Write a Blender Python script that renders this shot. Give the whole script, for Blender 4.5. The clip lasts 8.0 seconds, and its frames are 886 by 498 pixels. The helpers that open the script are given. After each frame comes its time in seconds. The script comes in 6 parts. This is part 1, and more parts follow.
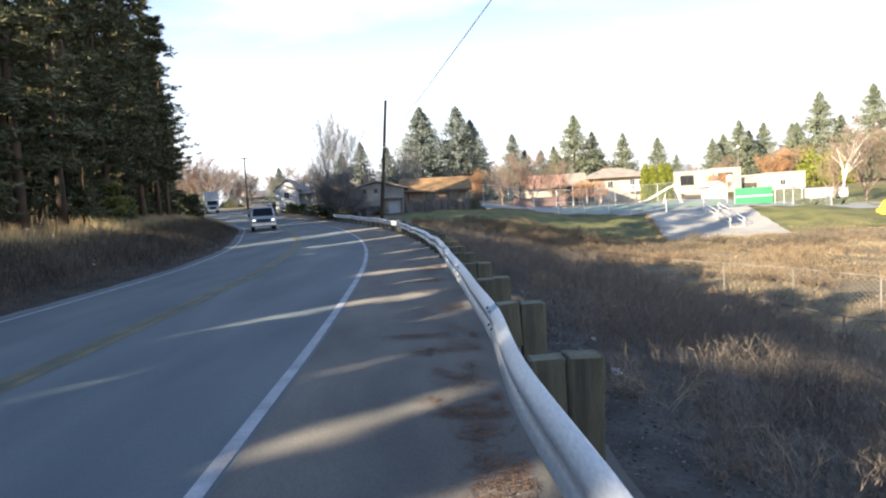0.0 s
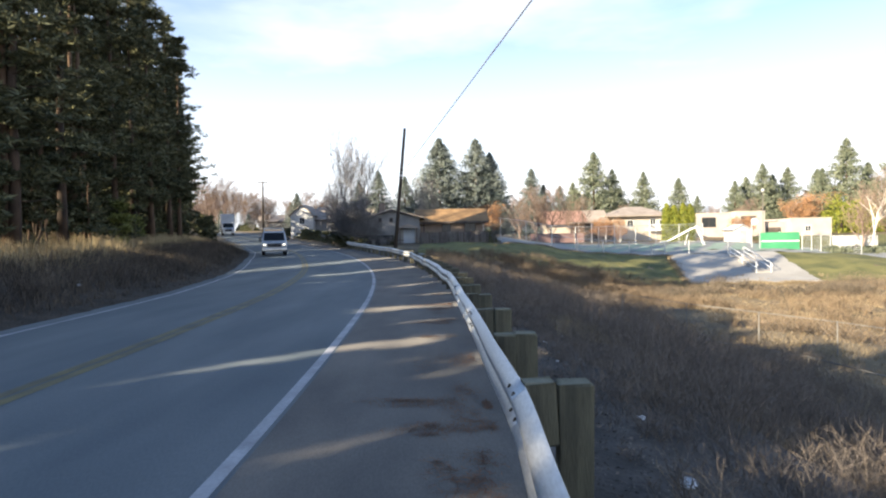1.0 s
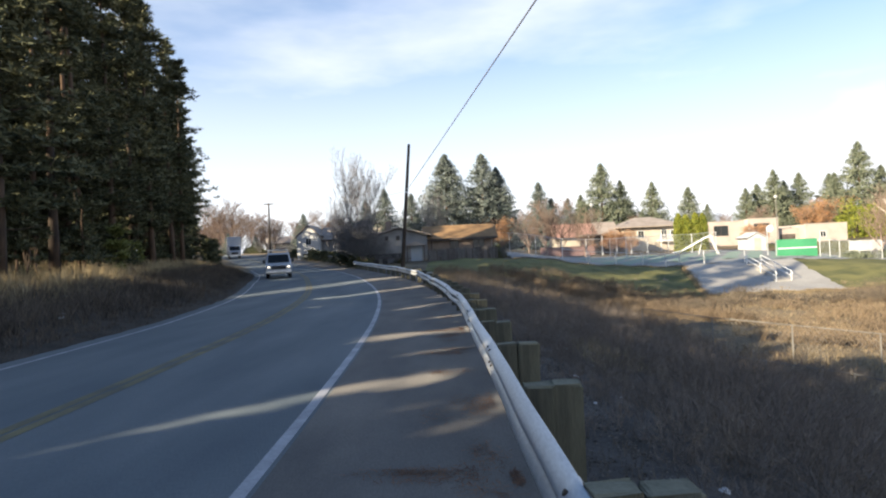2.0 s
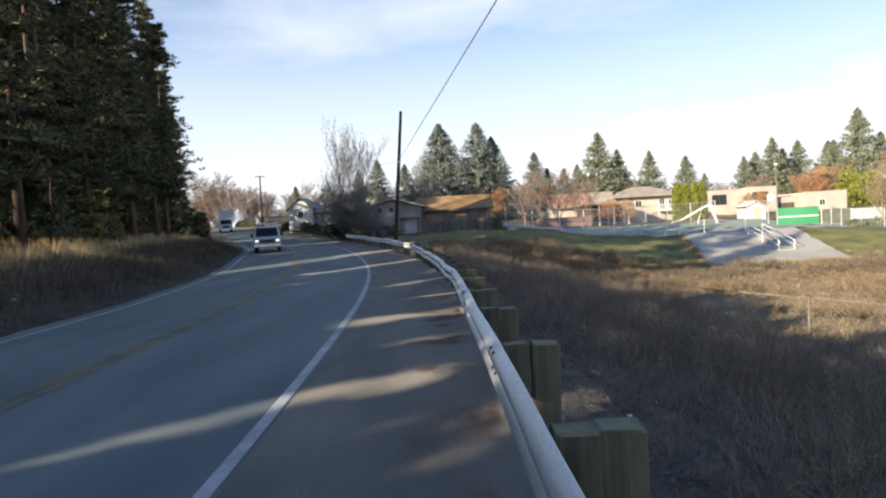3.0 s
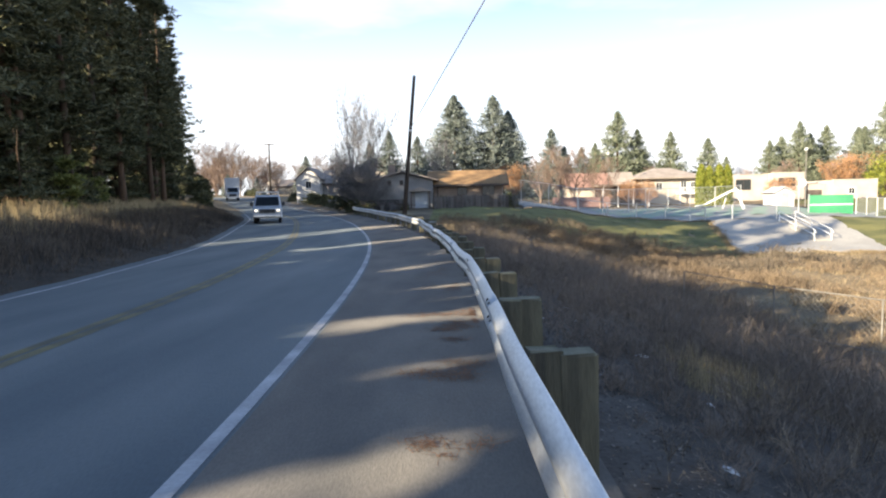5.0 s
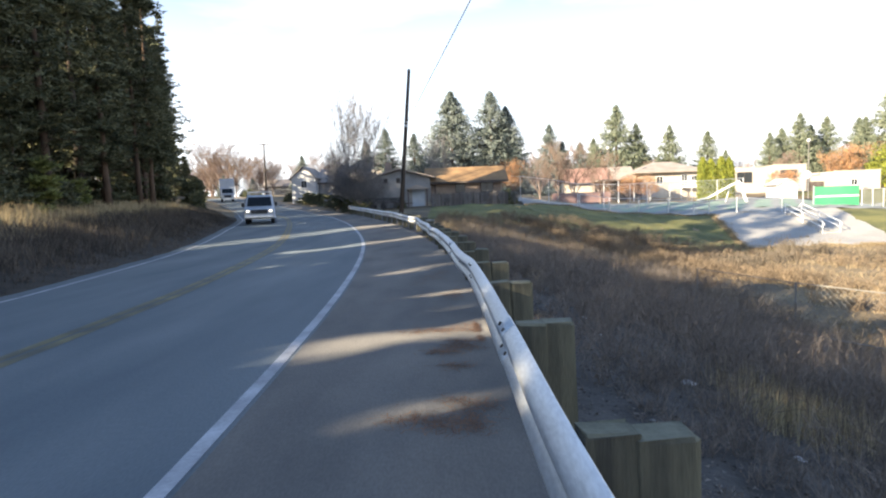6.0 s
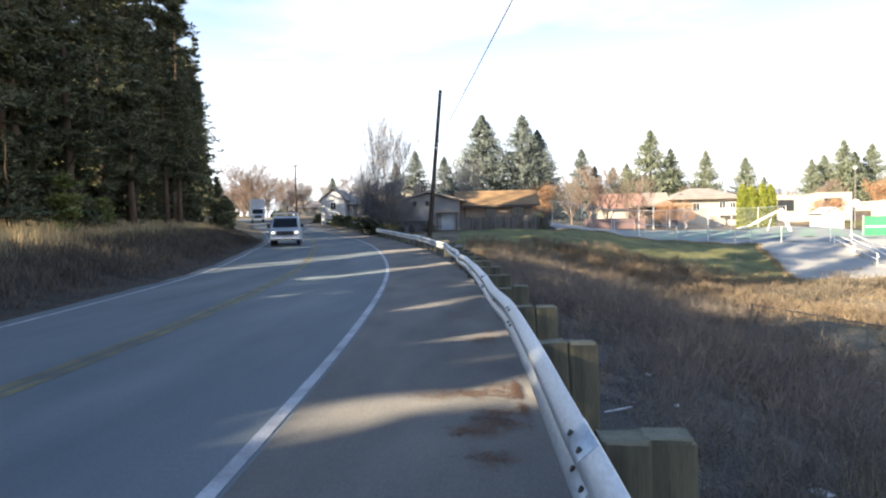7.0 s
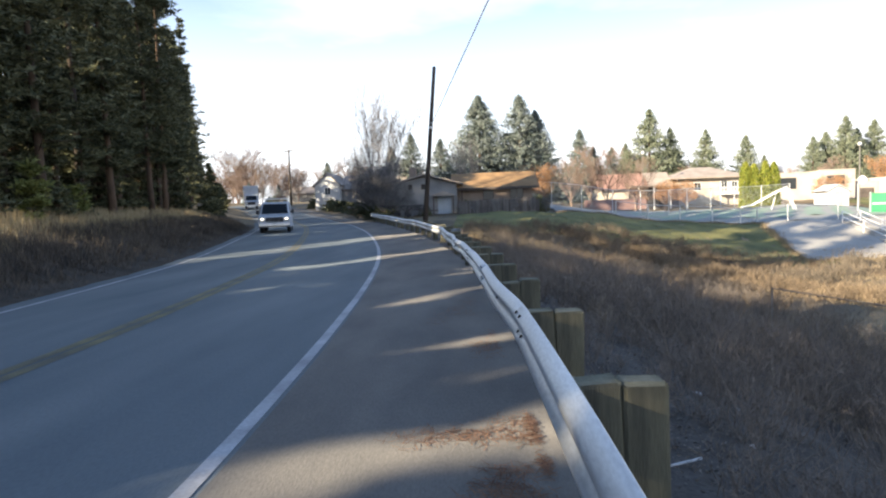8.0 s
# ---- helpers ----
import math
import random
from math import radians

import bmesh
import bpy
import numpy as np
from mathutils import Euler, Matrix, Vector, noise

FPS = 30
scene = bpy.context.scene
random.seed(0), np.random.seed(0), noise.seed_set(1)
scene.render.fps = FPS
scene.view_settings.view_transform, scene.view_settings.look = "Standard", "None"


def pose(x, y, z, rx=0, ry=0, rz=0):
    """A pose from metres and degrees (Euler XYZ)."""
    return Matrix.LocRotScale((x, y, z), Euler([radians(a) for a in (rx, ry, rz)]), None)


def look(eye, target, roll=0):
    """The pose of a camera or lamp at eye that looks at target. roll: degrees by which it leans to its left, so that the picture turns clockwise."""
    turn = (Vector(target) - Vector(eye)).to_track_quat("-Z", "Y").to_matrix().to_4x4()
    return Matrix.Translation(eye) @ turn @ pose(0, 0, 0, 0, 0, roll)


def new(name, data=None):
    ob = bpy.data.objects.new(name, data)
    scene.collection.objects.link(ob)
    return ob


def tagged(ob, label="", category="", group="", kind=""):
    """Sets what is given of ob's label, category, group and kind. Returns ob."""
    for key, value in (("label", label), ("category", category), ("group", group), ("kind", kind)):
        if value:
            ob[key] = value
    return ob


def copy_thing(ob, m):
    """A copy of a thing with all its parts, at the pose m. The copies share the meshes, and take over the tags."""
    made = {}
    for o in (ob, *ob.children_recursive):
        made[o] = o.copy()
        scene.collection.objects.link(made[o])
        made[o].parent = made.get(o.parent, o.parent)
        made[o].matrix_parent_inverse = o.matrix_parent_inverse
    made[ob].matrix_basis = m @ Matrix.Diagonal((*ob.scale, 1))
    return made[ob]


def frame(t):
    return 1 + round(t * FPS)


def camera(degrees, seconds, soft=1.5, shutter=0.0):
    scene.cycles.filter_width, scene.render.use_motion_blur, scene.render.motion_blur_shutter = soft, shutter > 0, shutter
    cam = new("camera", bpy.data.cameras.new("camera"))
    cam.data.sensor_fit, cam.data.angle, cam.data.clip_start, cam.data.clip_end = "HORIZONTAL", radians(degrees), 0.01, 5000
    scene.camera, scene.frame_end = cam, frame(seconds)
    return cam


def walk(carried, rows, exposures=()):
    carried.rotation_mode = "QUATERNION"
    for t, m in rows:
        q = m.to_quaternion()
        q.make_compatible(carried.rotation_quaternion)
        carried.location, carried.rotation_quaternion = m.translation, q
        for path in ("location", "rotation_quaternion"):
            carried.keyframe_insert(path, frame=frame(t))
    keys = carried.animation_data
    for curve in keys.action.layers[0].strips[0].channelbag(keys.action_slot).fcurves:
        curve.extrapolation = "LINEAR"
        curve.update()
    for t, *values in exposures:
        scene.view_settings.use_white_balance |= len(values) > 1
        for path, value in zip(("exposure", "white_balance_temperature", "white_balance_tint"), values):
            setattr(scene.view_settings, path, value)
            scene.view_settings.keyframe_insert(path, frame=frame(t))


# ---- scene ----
cam = camera(72.9, 8.0, soft=2.1, shutter=0.14)
PATH = [
    (0, (-0.979, -5.279, 1.648), (-0.926, -3.285, 1.501), -3.4),
    (0.5, (-0.894, -4.489, 1.621), (-0.774, -2.499, 1.462), -3.0),
    (1, (-0.887, -3.697, 1.645), (-0.88, -1.697, 1.605), -1.0),
    (1.2, (-0.901, -3.523, 1.667), (-0.907, -1.523, 1.682), -1.4),
    (2.3, (-0.879, -1.83, 1.675), (-0.887, 0.17, 1.691), -3.8),
    (2.5, (-0.869, -1.535, 1.671), (-0.867, 0.465, 1.625), -4.7),
    (3, (-0.841, -0.748, 1.662), (-0.849, 1.251, 1.584), -3.2),
    (3.5, (-0.866, -0.013, 1.652), (-0.924, 1.985, 1.601), -4.3),
    (4, (-0.825, 0.789, 1.633), (-0.83, 2.788, 1.558), -3.9),
    (4.5, (-0.882, 1.397, 1.629), (-0.934, 3.394, 1.526), -0.9),
    (4.7, (-0.884, 1.77, 1.617), (-0.923, 3.763, 1.454), -1.2),
    (5.8, (-0.927, 3.426, 1.581), (-1.004, 5.42, 1.455), -1.2),
    (6, (-0.911, 3.677, 1.564), (-0.953, 5.67, 1.401), -2.1),
    (6.5, (-0.942, 4.45, 1.591), (-1.066, 6.44, 1.432), -0.8),
    (7, (-0.981, 5.169, 1.61), (-1.116, 7.163, 1.527), -1.2),
    (7.5, (-0.977, 5.956, 1.599), (-1.097, 7.952, 1.548), -0.8),
    (8, (-0.998, 6.765, 1.561), (-1.128, 8.756, 1.425), -2.1),
]
walk(cam, [(t, look(e, g, r)) for t, e, g, r in PATH],
     exposures=((0, 1.84), (1, 1.70), (2.5, 1.30), (3.5, 1.28), (4.5, 1.56), (6.0, 1.98), (6.5, 2.0), (7.5, 1.86), (8, 1.82)))

# ---------------------------------------------------------------- light
SUN_DIR = Vector((0.745, 0.592, -0.305)).normalized()      # the way the sunlight travels
sun = new("sun", bpy.data.lights.new("sun", "SUN"))
sun.data.energy, sun.data.angle, sun.data.color = 5.0, radians(0.6), (1.0, 0.85, 0.62)
sun.matrix_world = look((-60, -60, 40), Vector((-60, -60, 40)) + SUN_DIR)

world = bpy.data.worlds.new("world")
scene.world = world
world.use_nodes = True
wn, wl = world.node_tree.nodes, world.node_tree.links
wn.clear()
w_out, w_bg = wn.new("ShaderNodeOutputWorld"), wn.new("ShaderNodeBackground")
sky = wn.new("ShaderNodeTexSky")
sky.sky_type, sky.sun_disc = "NISHITA", False
sky.sun_elevation = math.asin(-SUN_DIR.z)
sky.sun_rotation = math.atan2(-SUN_DIR.x, -SUN_DIR.y)
sky.air_density, sky.dust_density, sky.ozone_density = 1.0, 0.6, 2.0
w_co = wn.new("ShaderNodeTexCoord")
w_map = wn.new("ShaderNodeMapping")
w_map.inputs["Scale"].default_value = (1.0, 0.75, 3.4)
w_map.inputs["Rotation"].default_value = (0.12, -0.10, 0.5)
w_noise = wn.new("ShaderNodeTexNoise")
w_noise.inputs["Scale"].default_value, w_noise.inputs["Detail"].default_value = 1.5, 6.0
w_noise.inputs["Roughness"].default_value = 0.5
w_ramp = wn.new("ShaderNodeValToRGB")
w_ramp.color_ramp.elements[0].position, w_ramp.color_ramp.elements[1].position = 0.34, 0.60
w_sep = wn.new("ShaderNodeSeparateXYZ")
w_low = wn.new("ShaderNodeMapRange")
w_low.inputs["From Min"].default_value, w_low.inputs["From Max"].default_value = 0.06, 0.42
w_low.inputs["To Min"].default_value, w_low.inputs["To Max"].default_value = 0.95, 0.0
w_thin = wn.new("ShaderNodeMapRange")
w_thin.inputs["From Min"].default_value, w_thin.inputs["From Max"].default_value = 0.15, 0.75
w_thin.inputs["To Min"].default_value, w_thin.inputs["To Max"].default_value = 1.0, 0.04
w_mul = wn.new("ShaderNodeMath")
w_mul.operation = "MULTIPLY"
w_max = wn.new("ShaderNodeMath")
w_max.operation = "MAXIMUM"
w_mix = wn.new("ShaderNodeMix")
w_mix.data_type = "RGBA"
w_gain = wn.new("ShaderNodeMix")
w_gain.data_type, w_gain.blend_type = "RGBA", "MULTIPLY"
w_gain.inputs[0].default_value = 1.0
w_gain.inputs[7].default_value = (0.76, 1.06, 1.34, 1)
wl.new(w_co.outputs["Generated"], w_map.inputs["Vector"])
wl.new(w_map.outputs[0], w_noise.inputs["Vector"])
wl.new(w_noise.outputs["Fac"], w_ramp.inputs["Fac"])
wl.new(w_co.outputs["Generated"], w_sep.inputs[0])
wl.new(w_sep.outputs["Z"], w_low.inputs["Value"])
wl.new(w_sep.outputs["Z"], w_thin.inputs["Value"])
wl.new(w_ramp.outputs["Color"], w_mul.inputs[0])
wl.new(w_thin.outputs[0], w_mul.inputs[1])
wl.new(w_mul.outputs[0], w_max.inputs[0])
wl.new(w_low.outputs[0], w_max.inputs[1])
wl.new(w_max.outputs[0], w_mix.inputs[0])
wl.new(sky.outputs[0], w_gain.inputs[6])
wl.new(w_gain.outputs[2], w_mix.inputs[6])
w_mix.inputs[7].default_value = (7.1, 7.25, 7.5, 1)         # thin bright cloud
wl.new(w_mix.outputs[2], w_bg.inputs["Color"])
w_bg.inputs["Strength"].default_value = 0.068
wl.new(w_bg.outputs[0], w_out.inputs[0])


# ---------------------------------------------------------------- materials
def mat(name, c1, c2, scale=3.0, rough=0.8, bump=0.15, fine=40.0, metal=0.0, vary=0.0, island=False, spec=0.3,
        c3=None, coords="Object", stretch=(1, 1, 1), grain=0.0):
    """Two-scale mottled surface: c1 to c2 by broad noise, darker and lighter by fine grain, with bump."""
    m = bpy.data.materials.new(name)
    m.use_nodes = True
    n, l = m.node_tree.nodes, m.node_tree.links
    b = n["Principled BSDF"]
    co = n.new("ShaderNodeTexCoord")
    mp = n.new("ShaderNodeMapping")
    mp.inputs["Scale"].default_value = stretch
    l.new(co.outputs[coords], mp.inputs["Vector"])
    n1, n2 = n.new("ShaderNodeTexNoise"), n.new("ShaderNodeTexNoise")
    n1.inputs["Scale"].default_value, n1.inputs["Detail"].default_value = scale, 5
    n2.inputs["Scale"].default_value, n2.inputs["Detail"].default_value = fine, 4
    l.new(mp.outputs[0], n1.inputs["Vector"])
    l.new(mp.outputs[0], n2.inputs["Vector"])
    r = n.new("ShaderNodeValToRGB")
    r.color_ramp.elements[0].position, r.color_ramp.elements[1].position = 0.32, 0.68
    r.color_ramp.elements[0].color, r.color_ramp.elements[1].color = (*c1, 1), (*c2, 1)
    if c3:
        e = r.color_ramp.elements.new(0.85)
        e.color = (*c3, 1)
    src = n1.outputs["Fac"]
    if vary:
        rnd = n.new("ShaderNodeNewGeometry").outputs["Random Per Island"] if island else n.new("ShaderNodeObjectInfo").outputs["Random"]
        ma = n.new("ShaderNodeMath")
        ma.operation = "MULTIPLY_ADD"
        ma.inputs[1].default_value = vary
        l.new(rnd, ma.inputs[0])
        sh = n.new("ShaderNodeMath")
        sh.operation = "ADD"
        sh.inputs[1].default_value = -vary / 2
        l.new(n1.outputs["Fac"], sh.inputs[0])
        l.new(sh.outputs[0], ma.inputs[2])
        src = ma.outputs[0]
    l.new(src, r.inputs["Fac"])
    mr = n.new("ShaderNodeMapRange")
    mr.inputs["To Min"].default_value, mr.inputs["To Max"].default_value = 0.72, 1.28
    l.new(n2.outputs["Fac"], mr.inputs["Value"])
    mx = n.new("ShaderNodeVectorMath")
    mx.operation = "SCALE"
    l.new(r.outputs["Color"], mx.inputs[0])
    l.new(mr.outputs[0], mx.inputs["Scale"])
    l.new(mx.outputs[0], b.inputs["Base Color"])
    b.inputs["Roughness"].default_value, b.inputs["Metallic"].default_value = rough, metal
    b.inputs["Specular IOR Level"].default_value = spec
    b.inputs["Diffuse Roughness"].default_value = grain
    if bump:
        bp = n.new("ShaderNodeBump")
        bp.inputs["Strength"].default_value, bp.inputs["Distance"].default_value = bump, 0.02
        l.new(n2.outputs["Fac"], bp.inputs["Height"])
        l.new(bp.outputs[0], b.inputs["Normal"])
    return m


def glass_mat(name, tint=(0.03, 0.035, 0.04)):
    m = bpy.data.materials.new(name)
    m.use_nodes = True
    b = m.node_tree.nodes["Principled BSDF"]
    b.inputs["Base Color"].default_value, b.inputs["Roughness"].default_value = (*tint, 1), 0.06
    b.inputs["Specular IOR Level"].default_value = 0.35
    return m


def glow_mat(name, color, strength):
    m = bpy.data.materials.new(name)
    m.use_nodes = True
    b = m.node_tree.nodes["Principled BSDF"]
    b.inputs["Base Color"].default_value = (*color, 1)
    b.inputs["Emission Color"].default_value, b.inputs["Emission Strength"].default_value = (*color, 1), strength
    return m


M_SHOULDER = mat("dusty_shoulder_asphalt", (0.108, 0.104, 0.100), (0.178, 0.166, 0.150), 1.1, 0.88, 0.18, 70, spec=0.2, stretch=(1, 0.35, 1), c3=(0.17, 0.135, 0.105), grain=1.0)
M_ASPHALT = mat("asphalt", (0.092, 0.114, 0.130), (0.146, 0.168, 0.180), 0.9, 0.82, 0.35, 80, spec=0.25, stretch=(1, 0.22, 1), grain=1.0)
M_LINE = mat("road_paint_white", (0.26, 0.26, 0.27), (0.47, 0.47, 0.48), 2.0, 0.7, 0.2, 30)
M_YELLOW = mat("road_paint_yellow", (0.115, 0.112, 0.092), (0.235, 0.20, 0.105), 1.6, 0.75, 0.2, 30)
M_EARTH = mat("dry_grassland_earth", (0.11, 0.086, 0.058), (0.25, 0.19, 0.11), 0.22, 0.95, 0.5, 6, c3=(0.22, 0.19, 0.09))
# dark earth of the lower bank, with its shade put into the colour
M_SOIL_SHADE = mat("dark_bank_soil", (0.028, 0.024, 0.020), (0.075, 0.062, 0.048), 1.4, 0.95, 0.8, 18)
M_GRAVEL = mat("shoulder_gravel", (0.05, 0.045, 0.04), (0.115, 0.102, 0.09), 2.2, 0.95, 0.9, 24)
M_LAWN = mat("lawn", (0.085, 0.092, 0.036), (0.20, 0.185, 0.065), 0.4, 0.95, 0.5, 9)
M_COURT = mat("court_asphalt", (0.24, 0.245, 0.235), (0.32, 0.325, 0.31), 0.15, 0.85, 0.1, 8)
M_COURT_GREEN = mat("court_green_paint", (0.21, 0.285, 0.225), (0.28, 0.345, 0.28), 0.2, 0.85, 0.1, 8)
M_CONCRETE = mat("pale_concrete", (0.31, 0.295, 0.27), (0.41, 0.39, 0.355), 0.3, 0.9, 0.2, 8)
M_GALV = mat("galvanised_steel", (0.46, 0.47, 0.48), (0.63, 0.645, 0.655), 1.3, 0.42, 0.08, 60, metal=0.55, spec=0.5, stretch=(1, 0.3, 1))
M_BOLT = mat("rusty_bolt", (0.06, 0.05, 0.045), (0.12, 0.10, 0.08), 9, 0.6, 0.1, 60, metal=0.6)
M_POST_END = mat("weathered_end_grain", (0.12, 0.118, 0.085), (0.21, 0.20, 0.145), 6.0, 0.95, 0.4, 40, vary=0.2)
M_POST = mat("treated_timber", (0.046, 0.045, 0.036), (0.135, 0.126, 0.086), 2.2, 0.9, 0.5, 30, vary=0.15, stretch=(4, 4, 0.5))
M_POLE = mat("creosoted_pole_wood", (0.045, 0.036, 0.030), (0.10, 0.08, 0.065), 2, 0.9, 0.4, 20, stretch=(4, 4, 0.4))
M_WIRE = mat("dark_cable", (0.10, 0.10, 0.11), (0.16, 0.16, 0.17), 3, 0.6, 0, 10)
M_BARK = mat("pine_bark", (0.04, 0.031, 0.026), (0.13, 0.086, 0.058), 1.6, 0.95, 0.7, 12, vary=0.4, stretch=(2, 2, 0.5))
# yellow-green young needles, brightened in colour to look sunlit
M_YOUNG_LIT = mat("young_pine_needles", (0.10, 0.12, 0.035), (0.24, 0.25, 0.08), 0.6, 0.75, 0, 4, vary=0.5, island=True, spec=0.25)
M_NEEDLE = mat("pine_needles", (0.056, 0.066, 0.038), (0.165, 0.165, 0.088), 0.35, 0.7, 0, 4, vary=0.5, island=True, spec=0.25)
M_SPRUCE = mat("spruce_needles", (0.075, 0.095, 0.085), (0.20, 0.225, 0.20), 0.4, 0.75, 0, 4, vary=0.5, island=True, spec=0.25)
M_SPRUCE_Y = mat("fir_needles_yellowish", (0.09, 0.11, 0.08), (0.215, 0.235, 0.16), 0.4, 0.75, 0, 4, vary=0.5, island=True, spec=0.25)
M_TWIG = mat("bare_twigs_grey", (0.18, 0.165, 0.16), (0.36, 0.33, 0.315), 0.5, 0.95, 0, 6, vary=0.4, island=True)
M_TWIG_DARK = mat("dark_shrub_twigs", (0.135, 0.13, 0.13), (0.26, 0.25, 0.245), 0.5, 0.95, 0, 6, vary=0.4, island=True)
M_TWIG_RED = mat("bare_twigs_reddish", (0.19, 0.138, 0.112), (0.31, 0.23, 0.187), 0.5, 0.95, 0, 6, vary=0.4, island=True)
M_BIRCH = mat("birch_bark", (0.42, 0.38, 0.34), (0.68, 0.62, 0.56), 1.5, 0.9, 0.2, 8)
M_LEAF_ORANGE = mat("dry_orange_leaves", (0.28, 0.14, 0.065), (0.46, 0.26, 0.13), 0.8, 0.85, 0, 6, vary=0.6, island=True)
M_HEDGE = mat("hedge_foliage", (0.10, 0.13, 0.02), (0.26, 0.27, 0.04), 0.6, 0.8, 0, 6, vary=0.5, island=True)
M_WEED = mat("dry_weed_stems", (0.105, 0.089, 0.077), (0.25, 0.206, 0.170), 0.25, 0.95, 0, 6, vary=0.4, island=True, c3=(0.25, 0.185, 0.14))
M_PALE_BRUSH = mat("pale_dry_twigs", (0.17, 0.135, 0.10), (0.36, 0.29, 0.21), 0.6, 0.95, 0, 6, vary=0.5, island=True)
M_STRAW = mat("straw_grass", (0.18, 0.138, 0.085), (0.36, 0.285, 0.18), 0.25, 0.95, 0, 6, vary=0.5, island=True)
M_BRUSH = mat("ochre_brush", (0.115, 0.088, 0.064), (0.27, 0.20, 0.13), 0.3, 0.95, 0, 6, vary=0.6, island=True)
M_BRUSH_DARK = mat("dark_brown_weeds", (0.075, 0.062, 0.05), (0.20, 0.165, 0.125), 0.3, 0.95, 0, 6, vary=0.6, island=True)
# brighter copy of M_STRAW, with sunlight painted into the dry grass
M_LIT_STRAW = mat("pale_bank_straw", (0.25, 0.195, 0.115), (0.46, 0.37, 0.22), 0.5, 0.95, 0, 6, vary=0.5, island=True)
# withered growth, darkened further to carry the shade low on the bank
M_SHADED_WEED = mat("withered_bank_weeds", (0.050, 0.042, 0.036), (0.155, 0.128, 0.10), 0.5, 0.95, 0, 6, vary=0.6, island=True)
M_LITTER = mat("pine_needle_litter", (0.12, 0.07, 0.048), (0.25, 0.14, 0.088), 2.0, 0.95, 0, 12, vary=0.6, island=True)


# ---------------------------------------------------------------- mesh helpers
def link(name, bm, material, parent=None, label="", smooth=False):
    me = bpy.data.meshes.new(name)
    bm.to_mesh(me)
    bm.free()
    for m in (material if isinstance(material, (list, tuple)) else [material]):
        me.materials.append(m)
    if smooth:
        me.polygons.foreach_set("use_smooth", [True] * len(me.polygons))
    ob = new(name, me)
    if parent:
        ob.parent = parent
    if label:
        ob["label"] = label
    return ob


def part(name, bm, material, parent, label="", smooth=False):
    return link(name, bm, material, parent, label, smooth)


def raw(name, verts, faces, material, parent=None, smooth=False):
    me = bpy.data.meshes.new(name)
    me.from_pydata(verts, [], faces)
    me.materials.append(material)
    if smooth:
        me.polygons.foreach_set("use_smooth", [True] * len(me.polygons))
    ob = new(name, me)
    if parent:
        ob.parent = parent
    return ob


def tri_mesh(name, tris, material, parent=None):
    """Many loose triangles from an array of shape (n, 3, 3)."""
    n = len(tris)
    me = bpy.data.meshes.new(name)
    me.vertices.add(n * 3)
    me.vertices.foreach_set("co", np.ascontiguousarray(tris, dtype=np.float32).ravel())
    me.loops.add(n * 3)
    me.loops.foreach_set("vertex_index", np.arange(n * 3, dtype=np.int32))
    me.polygons.add(n)
    me.polygons.foreach_set("loop_start", np.arange(0, n * 3, 3, dtype=np.int32))
    me.update(calc_edges=True)
    me.materials.append(material)
    ob = new(name, me)
    if parent:
        ob.parent = parent
    return ob


def empty(name, loc=(0, 0, 0), rz=0.0):
    e = new(name)
    e.matrix_basis = pose(*loc, 0, 0, rz)
    e.empty_display_size = 0.2
    return e


def add_box(bm, x0, x1, y0, y1, z0, z1, bevel=0.0, rot=None):
    m = Matrix.Translation(((x0 + x1) / 2, (y0 + y1) / 2, (z0 + z1) / 2)) @ Matrix.Diagonal((x1 - x0, y1 - y0, z1 - z0, 1))
    if rot:
        m = rot @ m
    r = bmesh.ops.create_cube(bm, size=1, matrix=m)
    if bevel:
        es = list({e for v in r["verts"] for e in v.link_edges})
        bmesh.ops.bevel(bm, geom=es, offset=bevel, segments=2, affect="EDGES", profile=0.5)
    return bm


def box_bm(x0, x1, y0, y1, z0, z1, bevel=0.0):
    return add_box(bmesh.new(), x0, x1, y0, y1, z0, z1, bevel)


def add_tube(bm, pts, radii, sides=8, cap=True):
    """A round tube through pts with a radius at each."""
    pts = [Vector(p) for p in pts]
    if not isinstance(radii, (list, tuple)):
        radii = [radii] * len(pts)
    rings = []
    for i, p in enumerate(pts):
        d = (pts[min(i + 1, len(pts) - 1)] - pts[max(i - 1, 0)]).normalized()
        a = d.cross(Vector((0, 0, 1)) if abs(d.z) < 0.9 else Vector((1, 0, 0))).normalized()
        b = d.cross(a)
        rings.append([bm.verts.new(p + (a * math.cos(k * math.tau / sides) + b * math.sin(k * math.tau / sides)) * radii[i])
                      for k in range(sides)])
    for r0, r1 in zip(rings, rings[1:]):
        for k in range(sides):
            bm.faces.new((r0[k], r0[(k + 1) % sides], r1[(k + 1) % sides], r1[k]))
    if cap:
        bm.faces.new(rings[0][::-1])
        bm.faces.new(rings[-1])
    return bm


def tube_bm(pts, radii, sides=8):
    return add_tube(bmesh.new(), pts, radii, sides)


def prism(bm, poly, axis, a0, a1):
    """A polygon of (u, w) pairs extruded along 'x' or 'y' from a0 to a1."""
    def v(u, w, a):
        return bm.verts.new((a, u, w) if axis == "x" else (u, a, w))
    lo, hi = [v(u, w, a0) for u, w in poly], [v(u, w, a1) for u, w in poly]
    n = len(poly)
    for k in range(n):
        bm.faces.new((lo[k], lo[(k + 1) % n], hi[(k + 1) % n], hi[k]))
    bm.faces.new(lo[::-1])
    bm.faces.new(hi)
    bmesh.ops.recalc_face_normals(bm, faces=bm.faces)
    return bm


